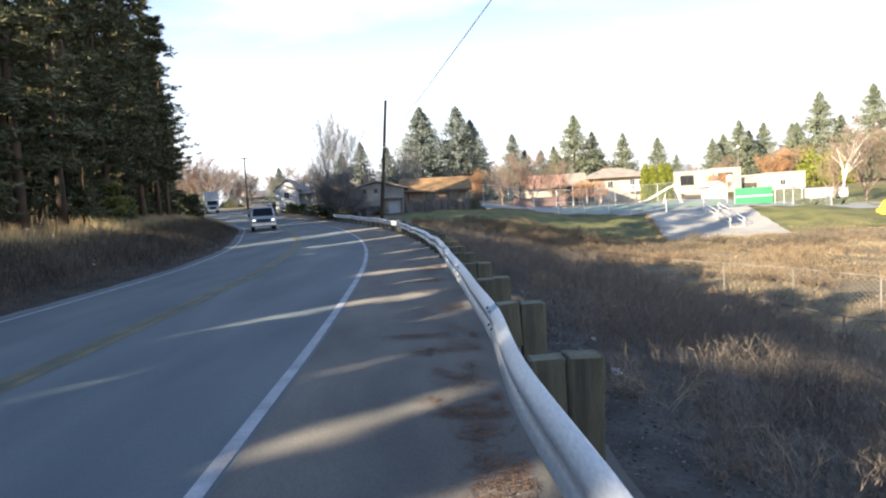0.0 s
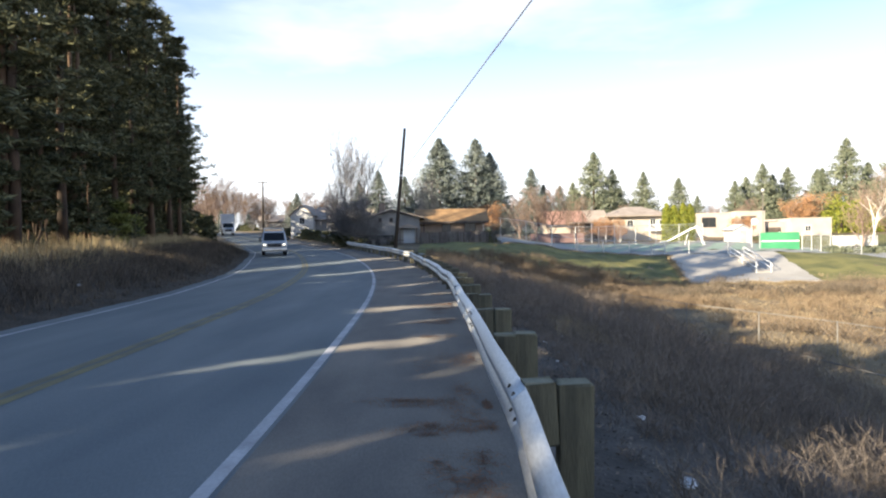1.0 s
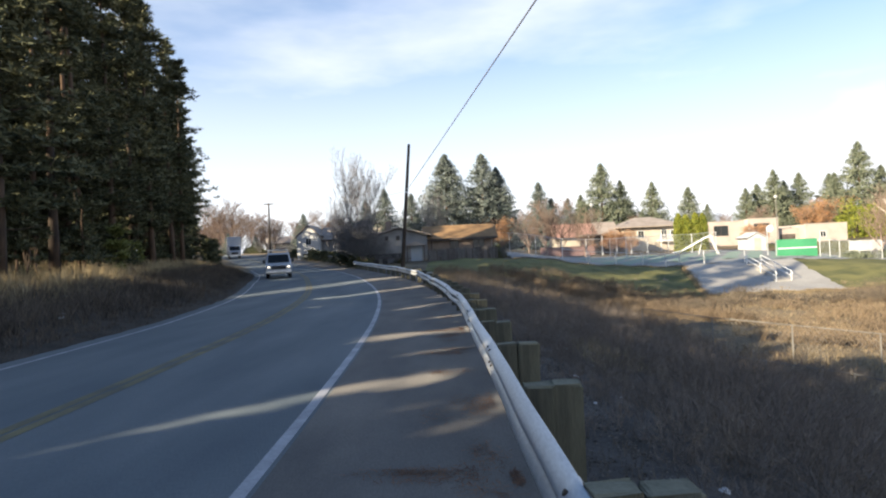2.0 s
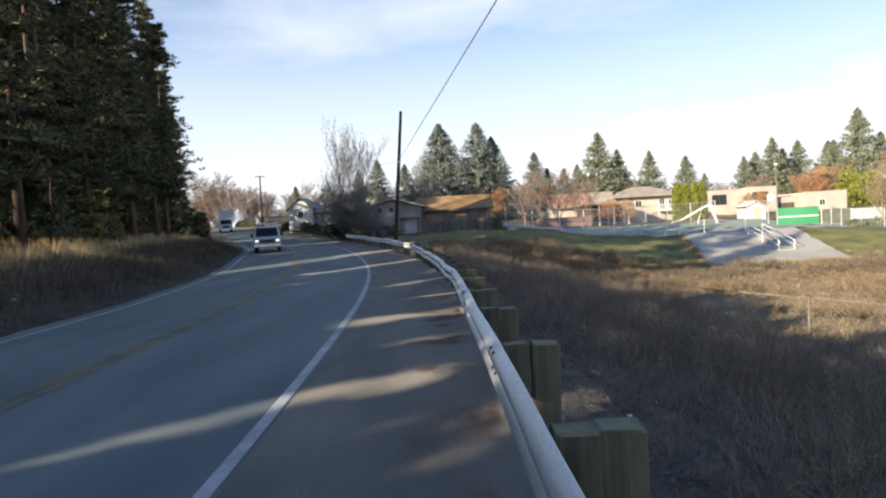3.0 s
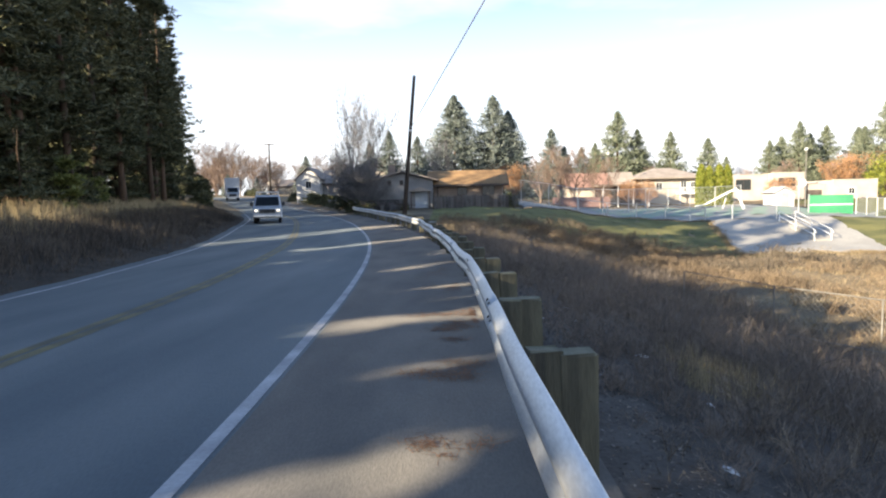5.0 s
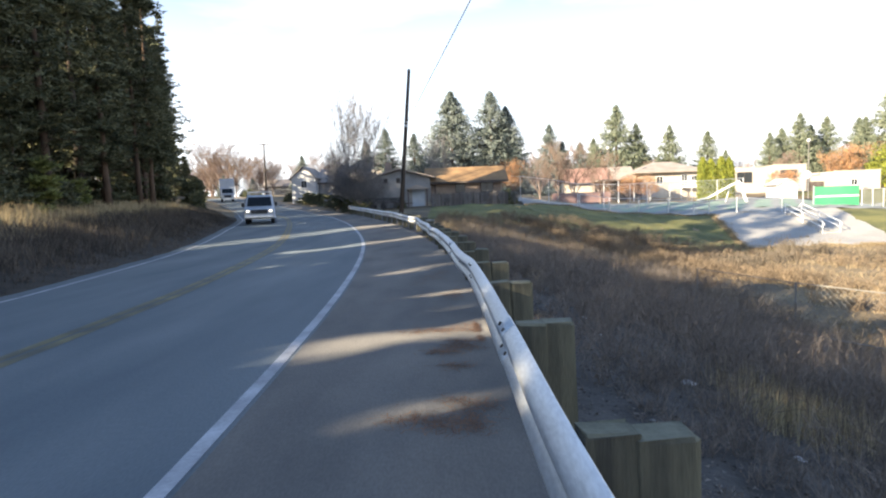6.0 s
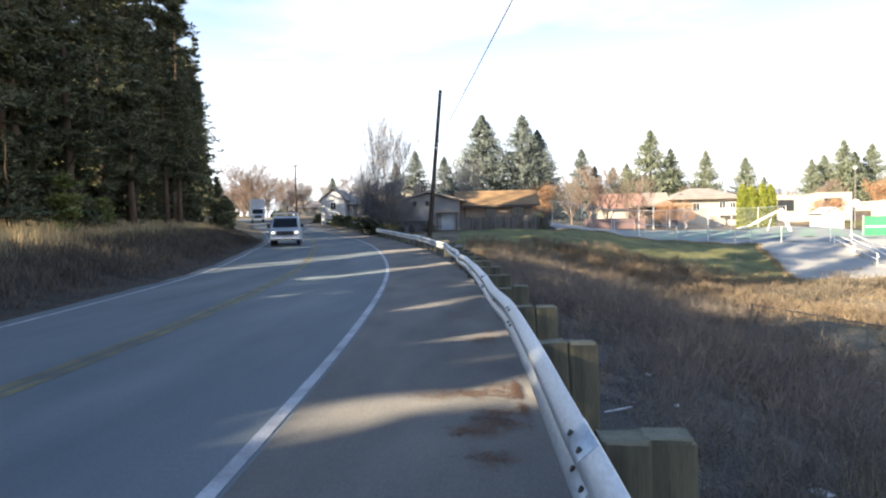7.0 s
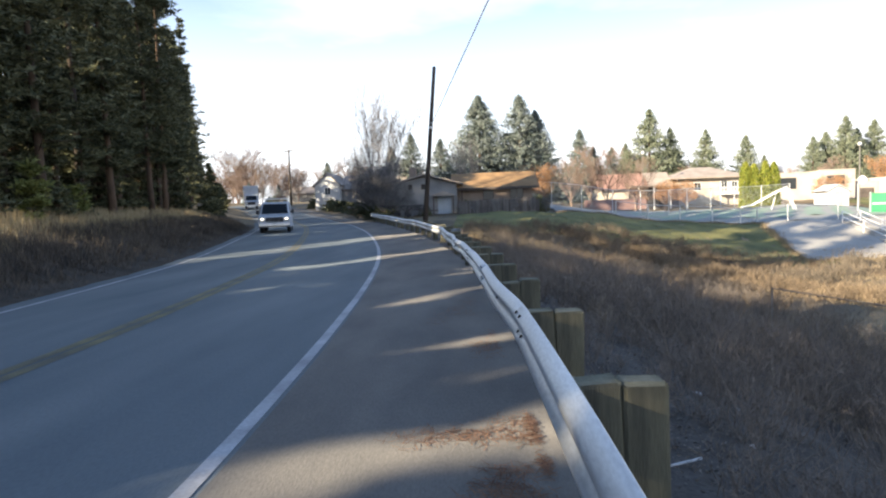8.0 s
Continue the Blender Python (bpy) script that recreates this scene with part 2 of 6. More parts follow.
# ---------------------------------------------------------------- plan of the road and the ground
E_Y = [-80, -30, 0, 4, 6.3, 11, 14.5, 20.4, 27.7, 34.2, 42.7, 54.5, 75, 100, 140, 400]
E_X = [-2.0, -2.37, -2.46, -2.49, -2.59, -2.75, -3.0, -3.56, -4.58, -5.9, -7.9, -11.4, -19.5, -31, -52, -200]
Z_Y = [-80, 26, 36, 45, 62, 80, 110, 150, 400]
Z_Z = [0, 0, 0.18, 0.32, 0.58, 1.15, 2.6, 4.2, 6.0]


def smooth_interp(y, ys, zs):
    """Interpolation of a table, rounded off by averaging over a short stretch."""
    y = np.asarray(y, dtype=float)
    return sum(np.interp(y + o, ys, zs) for o in (-3, -1.8, -0.6, 0.6, 1.8, 3)) / 6


def edge_x(y):
    return smooth_interp(y, E_Y, E_X)


def road_z(y):
    return smooth_interp(y, Z_Y, Z_Z)


def left_w(y):
    return np.interp(y, [-80, 15, 26, 40, 400], [6.2, 6.2, 6.75, 7.45, 7.5])


def ss(a, b, v):
    t = np.clip((np.asarray(v, dtype=float) - a) / (b - a), 0, 1)
    return t * t * (3 - 2 * t)


def hump(x, y):
    return 0.10 * np.sin(x * 0.7 + 1.3) * np.sin(y * 0.53) + 0.06 * np.sin(x * 1.9 + y * 1.1) + 0.16 * np.sin(x * 0.21 + 2) * np.sin(y * 0.17 + x * 0.05)


def ground_z(x, y):
    x, y = np.asarray(x, dtype=float), np.asarray(y, dtype=float)
    e, rz = edge_x(y), road_z(y)
    d = x - e
    # the low field on one side
    far = np.interp(y, [-80, 40, 45, 50.5, 62, 66, 90, 107, 150, 400], [-3.2, -3.1, -2.95, -2.65, -0.85, -0.65, 0.15, 0.6, 1.6, 6])
    near = np.interp(y, [-80, 20, 34, 45, 58, 70, 95, 110, 150, 400], [-3.2, -3.1, -2.2, -0.5, 0.9, 1.3, 2.2, 2.8, 4.2, 6])
    far = far - 1.1 * ss(40, 54, x) * ss(44, 56, y) * (1 - ss(85, 110, y))
    s = ss(2, 20, x)
    field = near * (1 - s) + far * s
    t = np.clip((d - 3.0) / 8.5, 0, 1)
    t = 0.75 * t + 0.25 * ss(0, 1, t)
    right = rz - 0.03 + (field - rz) * t + hump(x, y) * ss(3.2, 6, d)
    # the bank on the other side
    b = -d - left_w(y) - 0.55
    rise = np.interp(b, [0, 0.8, 2.4, 4.2, 8, 20, 60], [0, 0.12, 0.62, 1.15, 1.7, 2.3, 3.0])
    left = rz - 0.03 + rise + hump(x, y) * ss(0.8, 3, b) * 0.6
    return np.where(b > 0, left, np.where(d > 2.9, right, rz - 0.06))


def gz(x, y):
    return float(ground_z(x, y))


def axis_steps(stops):
    out = []
    for a, b, st in stops:
        out += list(np.arange(a, b, st))
    return np.array(out + [stops[-1][1]])


# ground: one sheet to the horizon
gx = axis_steps([(-2500, -300, 275), (-300, -60, 20), (-60, -24, 2), (-24, 16, 0.5), (16, 60, 1.5), (60, 120, 6), (120, 300, 30), (300, 2500, 275)])
gy = axis_steps([(-600, -60, 60), (-60, -12, 4), (-12, 60, 0.75), (60, 130, 2.5), (130, 400, 20), (400, 4000, 400)])
GX, GY = np.meshgrid(gx, gy)
GZ = ground_z(GX, np.minimum(GY, 400))
gv = np.stack([GX.ravel(), GY.ravel(), GZ.ravel()], 1).tolist()
nx = len(gx)
gf = [(j * nx + i, j * nx + i + 1, (j + 1) * nx + i + 1, (j + 1) * nx + i) for j in range(len(gy) - 1) for i in range(nx - 1)]
tagged(raw("ground", gv, gf, M_EARTH, smooth=True), "dry brown winter grassland sloping down from the road", "ground", kind="structure")


def strip(name, offs0, offs1, ys, lift, material, label="", category="", offsz=None, parent=None, dx=lambda y: 0):
    """A ribbon that follows the road between two offsets from the white edge line."""
    vs, fs = [], []
    for y in ys:
        e, z = float(edge_x(y)), float(road_z(y))
        a = offs0(y) if callable(offs0) else offs0
        b = offs1(y) if callable(offs1) else offs1
        n = 8 if abs(b - a) > 1 else 1
        for k in range(n + 1):
            x = e + a + (b - a) * k / n
            vs.append((x, y, (z if offsz is None else float(ground_z(x, y))) + lift))
    for j in range(len(ys) - 1):
        for k in range(n):
            q = j * (n + 1) + k
            fs.append((q, q + 1, q + n + 2, q + n + 1))
    ob = raw(name, vs, fs, material, parent, smooth=True)
    return tagged(ob, label, category, kind="structure") if category else ob


ry = axis_steps([(-60, -12, 4), (-12, 70, 0.6), (70, 160, 3), (160, 380, 20)])
ROUGH = np.random.RandomState(5)
jit = {float(y): (ROUGH.uniform(-0.07, 0.07), ROUGH.uniform(-0.06, 0.06)) for y in ry}
road = strip("road", lambda y: -float(left_w(y)) - 0.5 + jit[float(y)][0], lambda y: 2.55 + jit[float(y)][1], ry, 0.0, M_ASPHALT,
             "worn grey two-lane asphalt road curving gently", "road")
strip("shoulder", 0.10, lambda y: 2.56 + jit[float(y)][1], ry, 0.004, M_SHOULDER, "dusty brown-grey asphalt shoulder beside the rail", "road shoulder")
ly = axis_steps([(-40, 70, 0.5), (70, 150, 3)])
strip("edge_line", -0.06, 0.06, ly, 0.006, M_LINE, "solid white road edge line", "road marking")
strip("edge_line", lambda y: -float(left_w(y)) - 0.05, lambda y: -float(left_w(y)) + 0.05, ly, 0.006, M_LINE,
      "faded solid white road edge line", "road marking")
strip("centre_line", lambda y: -float(left_w(y)) * 0.5 - 0.18, lambda y: -float(left_w(y)) * 0.5 - 0.025, ly, 0.006, M_YELLOW,
      "faded double yellow centre line", "road marking")
strip("centre_line", lambda y: -float(left_w(y)) * 0.5 + 0.025, lambda y: -float(left_w(y)) * 0.5 + 0.18, ly, 0.006, M_YELLOW,
      "faded double yellow centre line", "road marking")
strip("gravel_verge", 2.5, lambda y: 5.4 + 0.22 * math.sin(y * 1.7) + 0.12 * math.sin(y * 4.3), axis_steps([(-12, 60, 0.3)]), 0.045, M_GRAVEL, "grey gravel and litter along the road edge", "ground", offsz=True)

# added dark strip: earth plus painted shade along the foot of the bank
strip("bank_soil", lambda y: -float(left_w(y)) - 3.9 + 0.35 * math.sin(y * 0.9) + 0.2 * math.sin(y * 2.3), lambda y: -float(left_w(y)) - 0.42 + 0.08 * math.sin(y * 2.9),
      axis_steps([(-20, 62, 0.4)]), 0.035, M_SOIL_SHADE, "dark bare soil at the foot of the roadside bank, with shade painted into its colour", "ground", offsz=True)

# ---------------------------------------------------------------- guard rail
R_Y = [-30, 3, 5, 7.6, 9.5, 10.5, 12.4, 14.5, 18.7, 24, 30.6, 36.5, 42, 50, 62]
R_X = [-0.36, -0.445, -0.49, -0.565, -0.61, -0.65, -0.75, -0.93, -1.22, -1.78, -2.55, -3.98, -5.38, -7.65, -11.2]


def rail_x(y):
    return float(sum(np.interp(y + o, R_Y, R_X) for o in (-0.6, 0, 0.6)) / 3)


def rail_dir(y):
    return Vector((rail_x(y + 0.2) - rail_x(y - 0.2), 0.4, 0)).normalized()


# W-shaped profile: (towards the road, height), folded sheet
W_PROF = [(0.004, 0.160), (-0.012, 0.156), (-0.040, 0.132), (-0.074, 0.104), (-0.083, 0.086), (-0.080, 0.066), (-0.048, 0.036), (-0.030, 0.014),
          (-0.030, -0.014), (-0.048, -0.036), (-0.080, -0.066), (-0.083, -0.086), (-0.074, -0.104), (-0.040, -0.132), (-0.012, -0.156), (0.004, -0.160)]
RAIL_Z = 0.575
guard_rail = tagged(empty("guard_rail"), "weathered galvanised steel guard rail on timber posts beside the road", "guard rail")
RNG = random.Random(3)
bends = {k: (RNG.uniform(-0.04, 0.04), RNG.uniform(-0.02, 0.02)) for k in range(-20, 60)}


def rail_point(y):
    k = y / 1.905
    i, f = math.floor(k), k - math.floor(k)
    f = f * f * (3 - 2 * f)
    bx = bends[i][0] * (1 - f) + bends[i + 1][0] * f
    bz = bends[i][1] * (1 - f) + bends[i + 1][1] * f
    return Vector((rail_x(y) + bx, y, float(road_z(y)) + RAIL_Z + bz))


def rail_section(y0, y1, out):
    bm = bmesh.new()
    ys = np.arange(y0, y1 + 0.01, (y1 - y0) / 14)
    for th in (0.0, 0.004):
        rows = []
        for y in ys:
            p, d = rail_point(float(y)), rail_dir(float(y))
            side = Vector((d.y, -d.x, 0))
            rows.append([bm.verts.new(p + side * (u + out + th) + Vector((0, 0, w))) for u, w in W_PROF])
        for r0, r1 in zip(rows, rows[1:]):
            for k in range(len(W_PROF) - 1):
                bm.faces.new((r0[k], r0[k + 1], r1[k + 1], r1[k]))
        if th == 0.0:
            first = rows
    for k in range(len(W_PROF) - 1):
        for a, b in ((0, 0), (-1, -1)):
            bm.faces.new((first[a][k], first[a][k + 1], rows[b][k + 1], rows[b][k]))
    for j in range(len(ys) - 1):
        for k in (0, -1):
            bm.faces.new((first[j][k], first[j + 1][k], rows[j + 1][k], rows[j][k]))
    bmesh.ops.recalc_face_normals(bm, faces=bm.faces)
    return part("beam", bm, M_GALV, guard_rail, smooth=True)



def end_wing(points, z):
    """A short flared piece of the same folded sheet at the start of the far run."""
    bm = bmesh.new()
    rows = [[bm.verts.new((x, y + u * 0.9, z + w)) for u, w in W_PROF] for x, y in points]
    for r0, r1 in zip(rows, rows[1:]):
        for k in range(len(W_PROF) - 1):
            bm.faces.new((r0[k], r0[k + 1], r1[k + 1], r1[k]))
    bmesh.ops.solidify(bm, geom=bm.faces[:], thickness=0.004)
    return part("end_wing", bm, M_GALV, guard_rail, "flared end of the rail", smooth=True)


end_wing([(-2.34, 28.75), (-2.1, 28.6), (-1.9, 28.4), (-1.74, 28.12)], 0.63)
for i, y in enumerate(np.arange(-5 * 3.81, 62, 3.81)):
    rail_section(float(y) - 0.16, float(y) + 3.81 + 0.16, -0.005 if i % 2 else 0.0)


def post_mesh(name, w, dpt, z0, z1, seed):
    r = random.Random(seed)
    bm = box_bm(-w / 2, w / 2, -dpt / 2, dpt / 2, z0, z1, 0.018)
    for v in bm.verts:
        v.co.x += r.uniform(-0.006, 0.006)
        v.co.y += r.uniform(-0.006, 0.006)
        v.co.z += r.uniform(-0.008, 0.008) if v.co.z > 0 else 0
    me = bpy.data.meshes.new(name)
    bm.to_mesh(me)
    bm.free()
    me.materials.append(M_POST)
    me.materials.append(M_POST_END)
    for f in me.polygons:
        f.material_index = 1 if f.normal.z > 0.6 else 0
    return me


POST_ME = [post_mesh("post", 0.21, 0.16, -0.9, 0.745, s) for s in range(3)]
BLOCK_ME = [post_mesh("blockout", 0.205, 0.16, 0.345, 0.74, s + 9) for s in range(3)]
bolt_bm = bmesh.new()
bmesh.ops.create_cone(bolt_bm, cap_ends=True, segments=6, radius1=0.016, radius2=0.013, depth=0.02, matrix=Matrix.Rotation(radians(90), 4, "Y"))
BOLT_ME = bpy.data.meshes.new("bolt")
bolt_bm.to_mesh(BOLT_ME)
bolt_bm.free()
BOLT_ME.materials.append(M_BOLT)
for k in range(-6, 33):
    y = k * 1.905
    p, d = rail_point(y), rail_dir(y)
    ang = math.degrees(math.atan2(d.y, d.x)) - 90
    zb = float(road_z(y))
    side = Vector((d.y, -d.x, 0))
    for me, off in ((BLOCK_ME[k % 3], 0.118), (POST_ME[(k + 1) % 3], 0.318)):
        ob = new(me.name.split(".")[0], me)
        q = Vector((p.x, y, zb)) + side * off
        ob.matrix_basis = pose(q.x, q.y, q.z + RNG.uniform(-0.012, 0.012), RNG.uniform(-1.5, 1.5), RNG.uniform(-1.5, 1.5), ang + RNG.uniform(-2, 2))
        ob.parent = guard_rail
    if k % 2 == 0:                     # splice bolts, four rows of two
        for dy in (-0.10, 0.10):
            for u, w in ((-0.058, 0.118), (-0.050, 0.038), (-0.050, -0.038), (-0.058, -0.118)):
                q = rail_point(y + dy) + side * (u - 0.006) + Vector((0, 0, w))
                ob = new("bolt", BOLT_ME)
                ob.matrix_basis = pose(q.x, q.y, q.z, 0, 30 if w in (0.118, -0.038) else -30, ang)
                ob.parent = guard_rail
    else:
        q = p + side * -0.036
        ob = new("bolt", BOLT_ME)
        ob.matrix_basis = pose(q.x, q.y, q.z, 0, 0, ang)
        ob.parent = guard_rail

# ---------------------------------------------------------------- vegetation
SUN_N = Vector((SUN_DIR.y, -SUN_DIR.x)).normalized()        # across the sunlight, in plan
# where the sun comes through between the trees: bright streaks on the ground (x, y to x, y, half width)
STREAKS = [(-4.9, 3.2, -4.2, 3.8, 0.12), (-4.2, 3.8, -2.9, 4.8, 0.24), (-2.9, 4.8, -1.0, 6.1, 0.40),
           (-5.4, 0.2, -4.0, 1.65, 0.13), (-2.43, 0.47, -0.63, 1.86, 0.15), (-2.4, -1.3, -0.55, 0.02, 0.24), (-4.31, -0.74, -3.9, -0.35, 0.10),
           (-2.62, 10.17, -0.81, 11.05, 0.2), (-1.44, 7.79, -0.54, 8.5, 0.22), (-3.96, 9.02, -2.9, 9.65, 0.1), (-2.48, 7.92, -1.59, 8.54, 0.1), (-1.75, 13.24, -0.75, 13.72, 0.16),
           (-2.6, 10.04, -0.4, 10.9, 0.5), (-1.6, 7.7, -0.6, 8.3, 0.14), (0.6, 10.2, 1.7, 11.1, 0.24),
           (-2.0, 13.2, -0.6, 14.0, 0.22), (-2.7, 16.2, -0.9, 18.6, 0.24), (-1.5, 11.9, -0.7, 12.5, 0.14), (-1.7, 20.5, -1.1, 21.3, 0.22), (-6.2, 18.3, -4.6, 21.2, 0.14), (-7.2, 20.2, -5.0, 23.6, 0.12),
           (-6.4, 23.3, -2.0, 29.4, 0.44), (-12.3, 25.8, -8.2, 32.8, 0.95), (-8.2, 32.8, -4.0, 39.8, 0.95), (-19.4, 53.6, -10.6, 63.4, 0.55), (-27.0, 77.5, -18.0, 83.0, 0.8), (-35.0, 94.0, -25.0, 100.0, 0.9),
           (-11.7, 12, -12.8, 25, 0.85), (-12.8, 25, -14.4, 34, 0.9), (8.0, 74, 15, 80, 1.8), (-1.9, 32.8, 2.0, 36.2, 0.9), (6, 49, 14, 55, 1.0), (3, 24, 9, 28.5, 0.5), (5.5, 18, 11, 22, 0.5), (29, 50, 40, 62, 2.6), (12, 52, 18, 58, 0.7), (0.6, -3.0, 3.4, -0.9, 0.34), (0.7, 7.6, 1.4, 8.3, 0.20), (2.0, 9.0, 3.4, 10.2, 0.30), (-1.5, -2.6, -0.2, -1.7, 0.3), (-5.0, -4.4, -1.5, -2.4, 0.22)]
SUN_REACH = math.hypot(SUN_DIR.x, SUN_DIR.y) / -SUN_DIR.z


def in_lane(x, y, z=0.0, grow=0.0):
    """Whether sunlight through this point falls into one of the streaks."""
    h = np.array([SUN_DIR.x, SUN_DIR.y]) / math.hypot(SUN_DIR.x, SUN_DIR.y) * SUN_REACH
    px, py = np.asarray(x) + h[0] * z, np.asarray(y) + h[1] * z
    wob = 0.10 * np.sin(px * 2.3 + py * 0.7) + 0.07 * np.sin(px * 5.1 - py * 1.9)
    hit = np.zeros(np.shape(px), dtype=bool)
    for xa, ya, xb, yb, w in STREAKS:
        dx, dy = xb - xa, yb - ya
        s = np.clip(((px - xa) * dx + (py - ya) * dy) / (dx * dx + dy * dy), 0, 1)
        hit |= np.hypot(px - xa - s * dx, py - ya - s * dy) < w + wob * min(1, w * 3) + grow
    return hit


def rand_unit(r, n):
    v = r.normal(size=(n, 3))
    return v / np.linalg.norm(v, axis=1)[:, None]


def leaf_tris(r, centres, size, spread, k, flat=0.0, slim=0.35):
    """k triangles scattered about each centre."""
    n = len(centres) * k
    c = np.repeat(centres, k, axis=0) + rand_unit(r, n) * (spread * r.uniform(0.2, 1, (n, 1)))
    a = rand_unit(r, n)
    a[:, 2] *= 1 - flat
    b = np.cross(a, rand_unit(r, n))
    s = size * r.uniform(0.6, 1.4, (n, 1))
    return np.stack([c - a * s * 0.5, c + a * s * 0.5, c + b * s * slim], axis=1)


def tufts(r, centres, size, k, wid):
    """k thin needle sprays standing out from each centre, mostly sideways and up."""
    n = len(centres) * k
    c = np.repeat(centres, k, axis=0)
    d = rand_unit(r, n)
    d[:, 2] = d[:, 2] * 0.6 + 0.15
    side = np.cross(d, rand_unit(r, n))
    side /= np.linalg.norm(side, axis=1)[:, None] + 1e-6
    ln = size * r.uniform(0.55, 1.15, (n, 1))
    m = c + d * ln * r.uniform(0.0, 0.5, (n, 1))
    return np.stack([m - side * wid * size, m + side * wid * size, m + d * ln], axis=1)


def pine(x, y, h, seed, base_frac=0.3, crown_r=2.4, clumps=200, k=13, size=0.42, taper=0.6, wid=0.17, cut=0.04, needles=None):
    r = np.random.RandomState(seed)
    z0 = gz(x, y) - 0.15
    tree = tagged(empty("pine_tree", (x, y, z0)), "tall dark green pine tree at the forest edge" if h > 13 else "dark green pine tree in the roadside wood", "tree",
                  group="roadside pine wood")
    lean = r.uniform(-0.02, 0.02, 2)
    rad = 0.0085 * h + 0.03
    zs = np.linspace(0, h * 0.97, 8)
    bend = r.uniform(-0.06, 0.06, (8, 2))
    bend[0] = 0
    pts = [(lean[0] * z + b[0], lean[1] * z + b[1], z) for z, b in zip(zs, bend)]
    bm = tube_bm(pts, [rad * (1.25 if i == 0 else 1 - 0.93 * z / h) for i, z in enumerate(zs)], 7)
    # dead limbs below the crown
    for _ in range(14):
        z = h * r.uniform(base_frac * 0.5, 0.9)
        az, ln = r.uniform(0, math.tau), crown_r * r.uniform(0.4, 0.8) * (1.1 - z / h)
        p = Vector((lean[0] * z, lean[1] * z, z))
        q = p + Vector((math.cos(az) * ln, math.sin(az) * ln, ln * r.uniform(-0.1, 0.35)))
        if np.any(in_lane(np.array([x + q.x, x + (p.x + q.x) / 2]), np.array([y + q.y, y + (p.y + q.y) / 2]), np.array([q.z, (p.z + q.z) / 2]) + z0, 0.03)):
            continue
        add_tube(bm, [p, (p + q) / 2 + Vector((0, 0, -0.06)), q], [0.03, 0.02, 0.008], 4, False)
    part("trunk", bm, M_BARK, tree, "scaly brown bark", smooth=True)
    # crown: boughs in whorls, each a flat fan of needle tufts, with gaps between the boughs
    per = 7
    nb = max(8, clumps // per)
    levels = max(4, int(h * (1 - base_frac) / 0.62))
    lev = r.randint(0, levels, nb) + r.normal(0, 0.10, nb)
    f = np.clip(lev / levels, 0, 1)
    z = h * (base_frac + (0.985 - base_frac) * f)
    az = r.uniform(0, math.tau, nb)
    low = np.clip(0.62 + 2.2 * f, 0, 1)
    ln = crown_r * (1.03 - f) ** taper * low * (0.82 + 0.28 * np.sin(az * 2 + seed + lev)) * r.uniform(0.6, 1.15, nb)
    s = np.linspace(0.22, 1.0, per)[None, :] + r.uniform(-0.06, 0.06, (nb, per))
    rr = ln[:, None] * s
    wz = z[:, None] + rr * r.uniform(-0.22, 0.12, (nb, 1)) + 0.16 * rr * s + r.normal(0, 0.07, (nb, per))
    side = az[:, None] + r.uniform(-0.30, 0.30, (nb, per)) * np.sqrt(np.clip(s, 0, 1))
    c = np.stack([lean[0] * wz + rr * np.cos(side), lean[1] * wz + rr * np.sin(side), wz], 2).reshape(-1, 3)
    t = tufts(r, c, size, k, wid)
    m = t.mean(axis=1)
    keep = ~in_lane(m[:, 0] + x, m[:, 1] + y, m[:, 2] + z0, cut)
    tri_mesh("crown", t[keep], needles or M_NEEDLE, tree)
    return tree


R = np.random.RandomState(11)
count = 0
for row, (off, step) in enumerate(((7.2, 3.0), (9.9, 3.1), (12.6, 3.4), (16.5, 3.8), (21, 4.4), (27, 5.2), (34, 6.0))):
    y = -34 + R.uniform(0, 2)
    while y < 54 - row * 0.3:
        x = float(edge_x(y)) - float(left_w(y)) - 0.6 - off + R.uniform(-1.0, 1.0)
        yy = y + R.uniform(-0.7, 0.7)
        y += step
        tries = [(ox, oy) for oy in (0, 0.7, -0.7, 1.4, -1.4) for ox in (0, 0.8, -0.8)]
        shade = [np.mean(in_lane(np.full(16, x + ox), np.full(16, yy + oy), np.linspace(0.8, 8.5, 16), 0.14)) + 0.01 * (abs(ox) + abs(oy)) for ox, oy in tries]
        best = tries[int(np.argmin(shade))]
        if min(shade) > (0.5 if yy < 16 else 0.3):
            continue
        x, yy = x + best[0], yy + best[1]
        tall = yy > 16
        h = R.uniform(17, 23) if tall else R.uniform(7.8, 9.5)
        if row > 1 and not tall:
            h = R.uniform(8.0, 10.0)
        seen = yy > 4
        low = R.uniform(0.10, 0.20) if (row < 2 and tall) else R.uniform(0.03, 0.12)
        pine(x, yy, h, 100 + count, base_frac=low, crown_r=R.uniform(2.5, 3.3), clumps=(900 if row < 2 else 460 if row == 2 else 300) if seen else 260,
             k=(18 if row < 2 else 11) if seen else 9, size=(0.38 if row < 2 else 0.55 if row == 2 else 0.7) if seen else 0.62, wid=(0.12 if row < 2 else 0.18 if row == 2 else 0.24) if seen else 0.32)
        count += 1

# two denser trees further back among the low ones
for i, (x, y, h) in enumerate(((-21.5, 4.2, 9.8), (-24.5, 1.6, 11.0))):
    pine(x, y, h, 90 + i, base_frac=0.05, crown_r=3.0, clumps=420, k=10, size=0.62, wid=0.3)

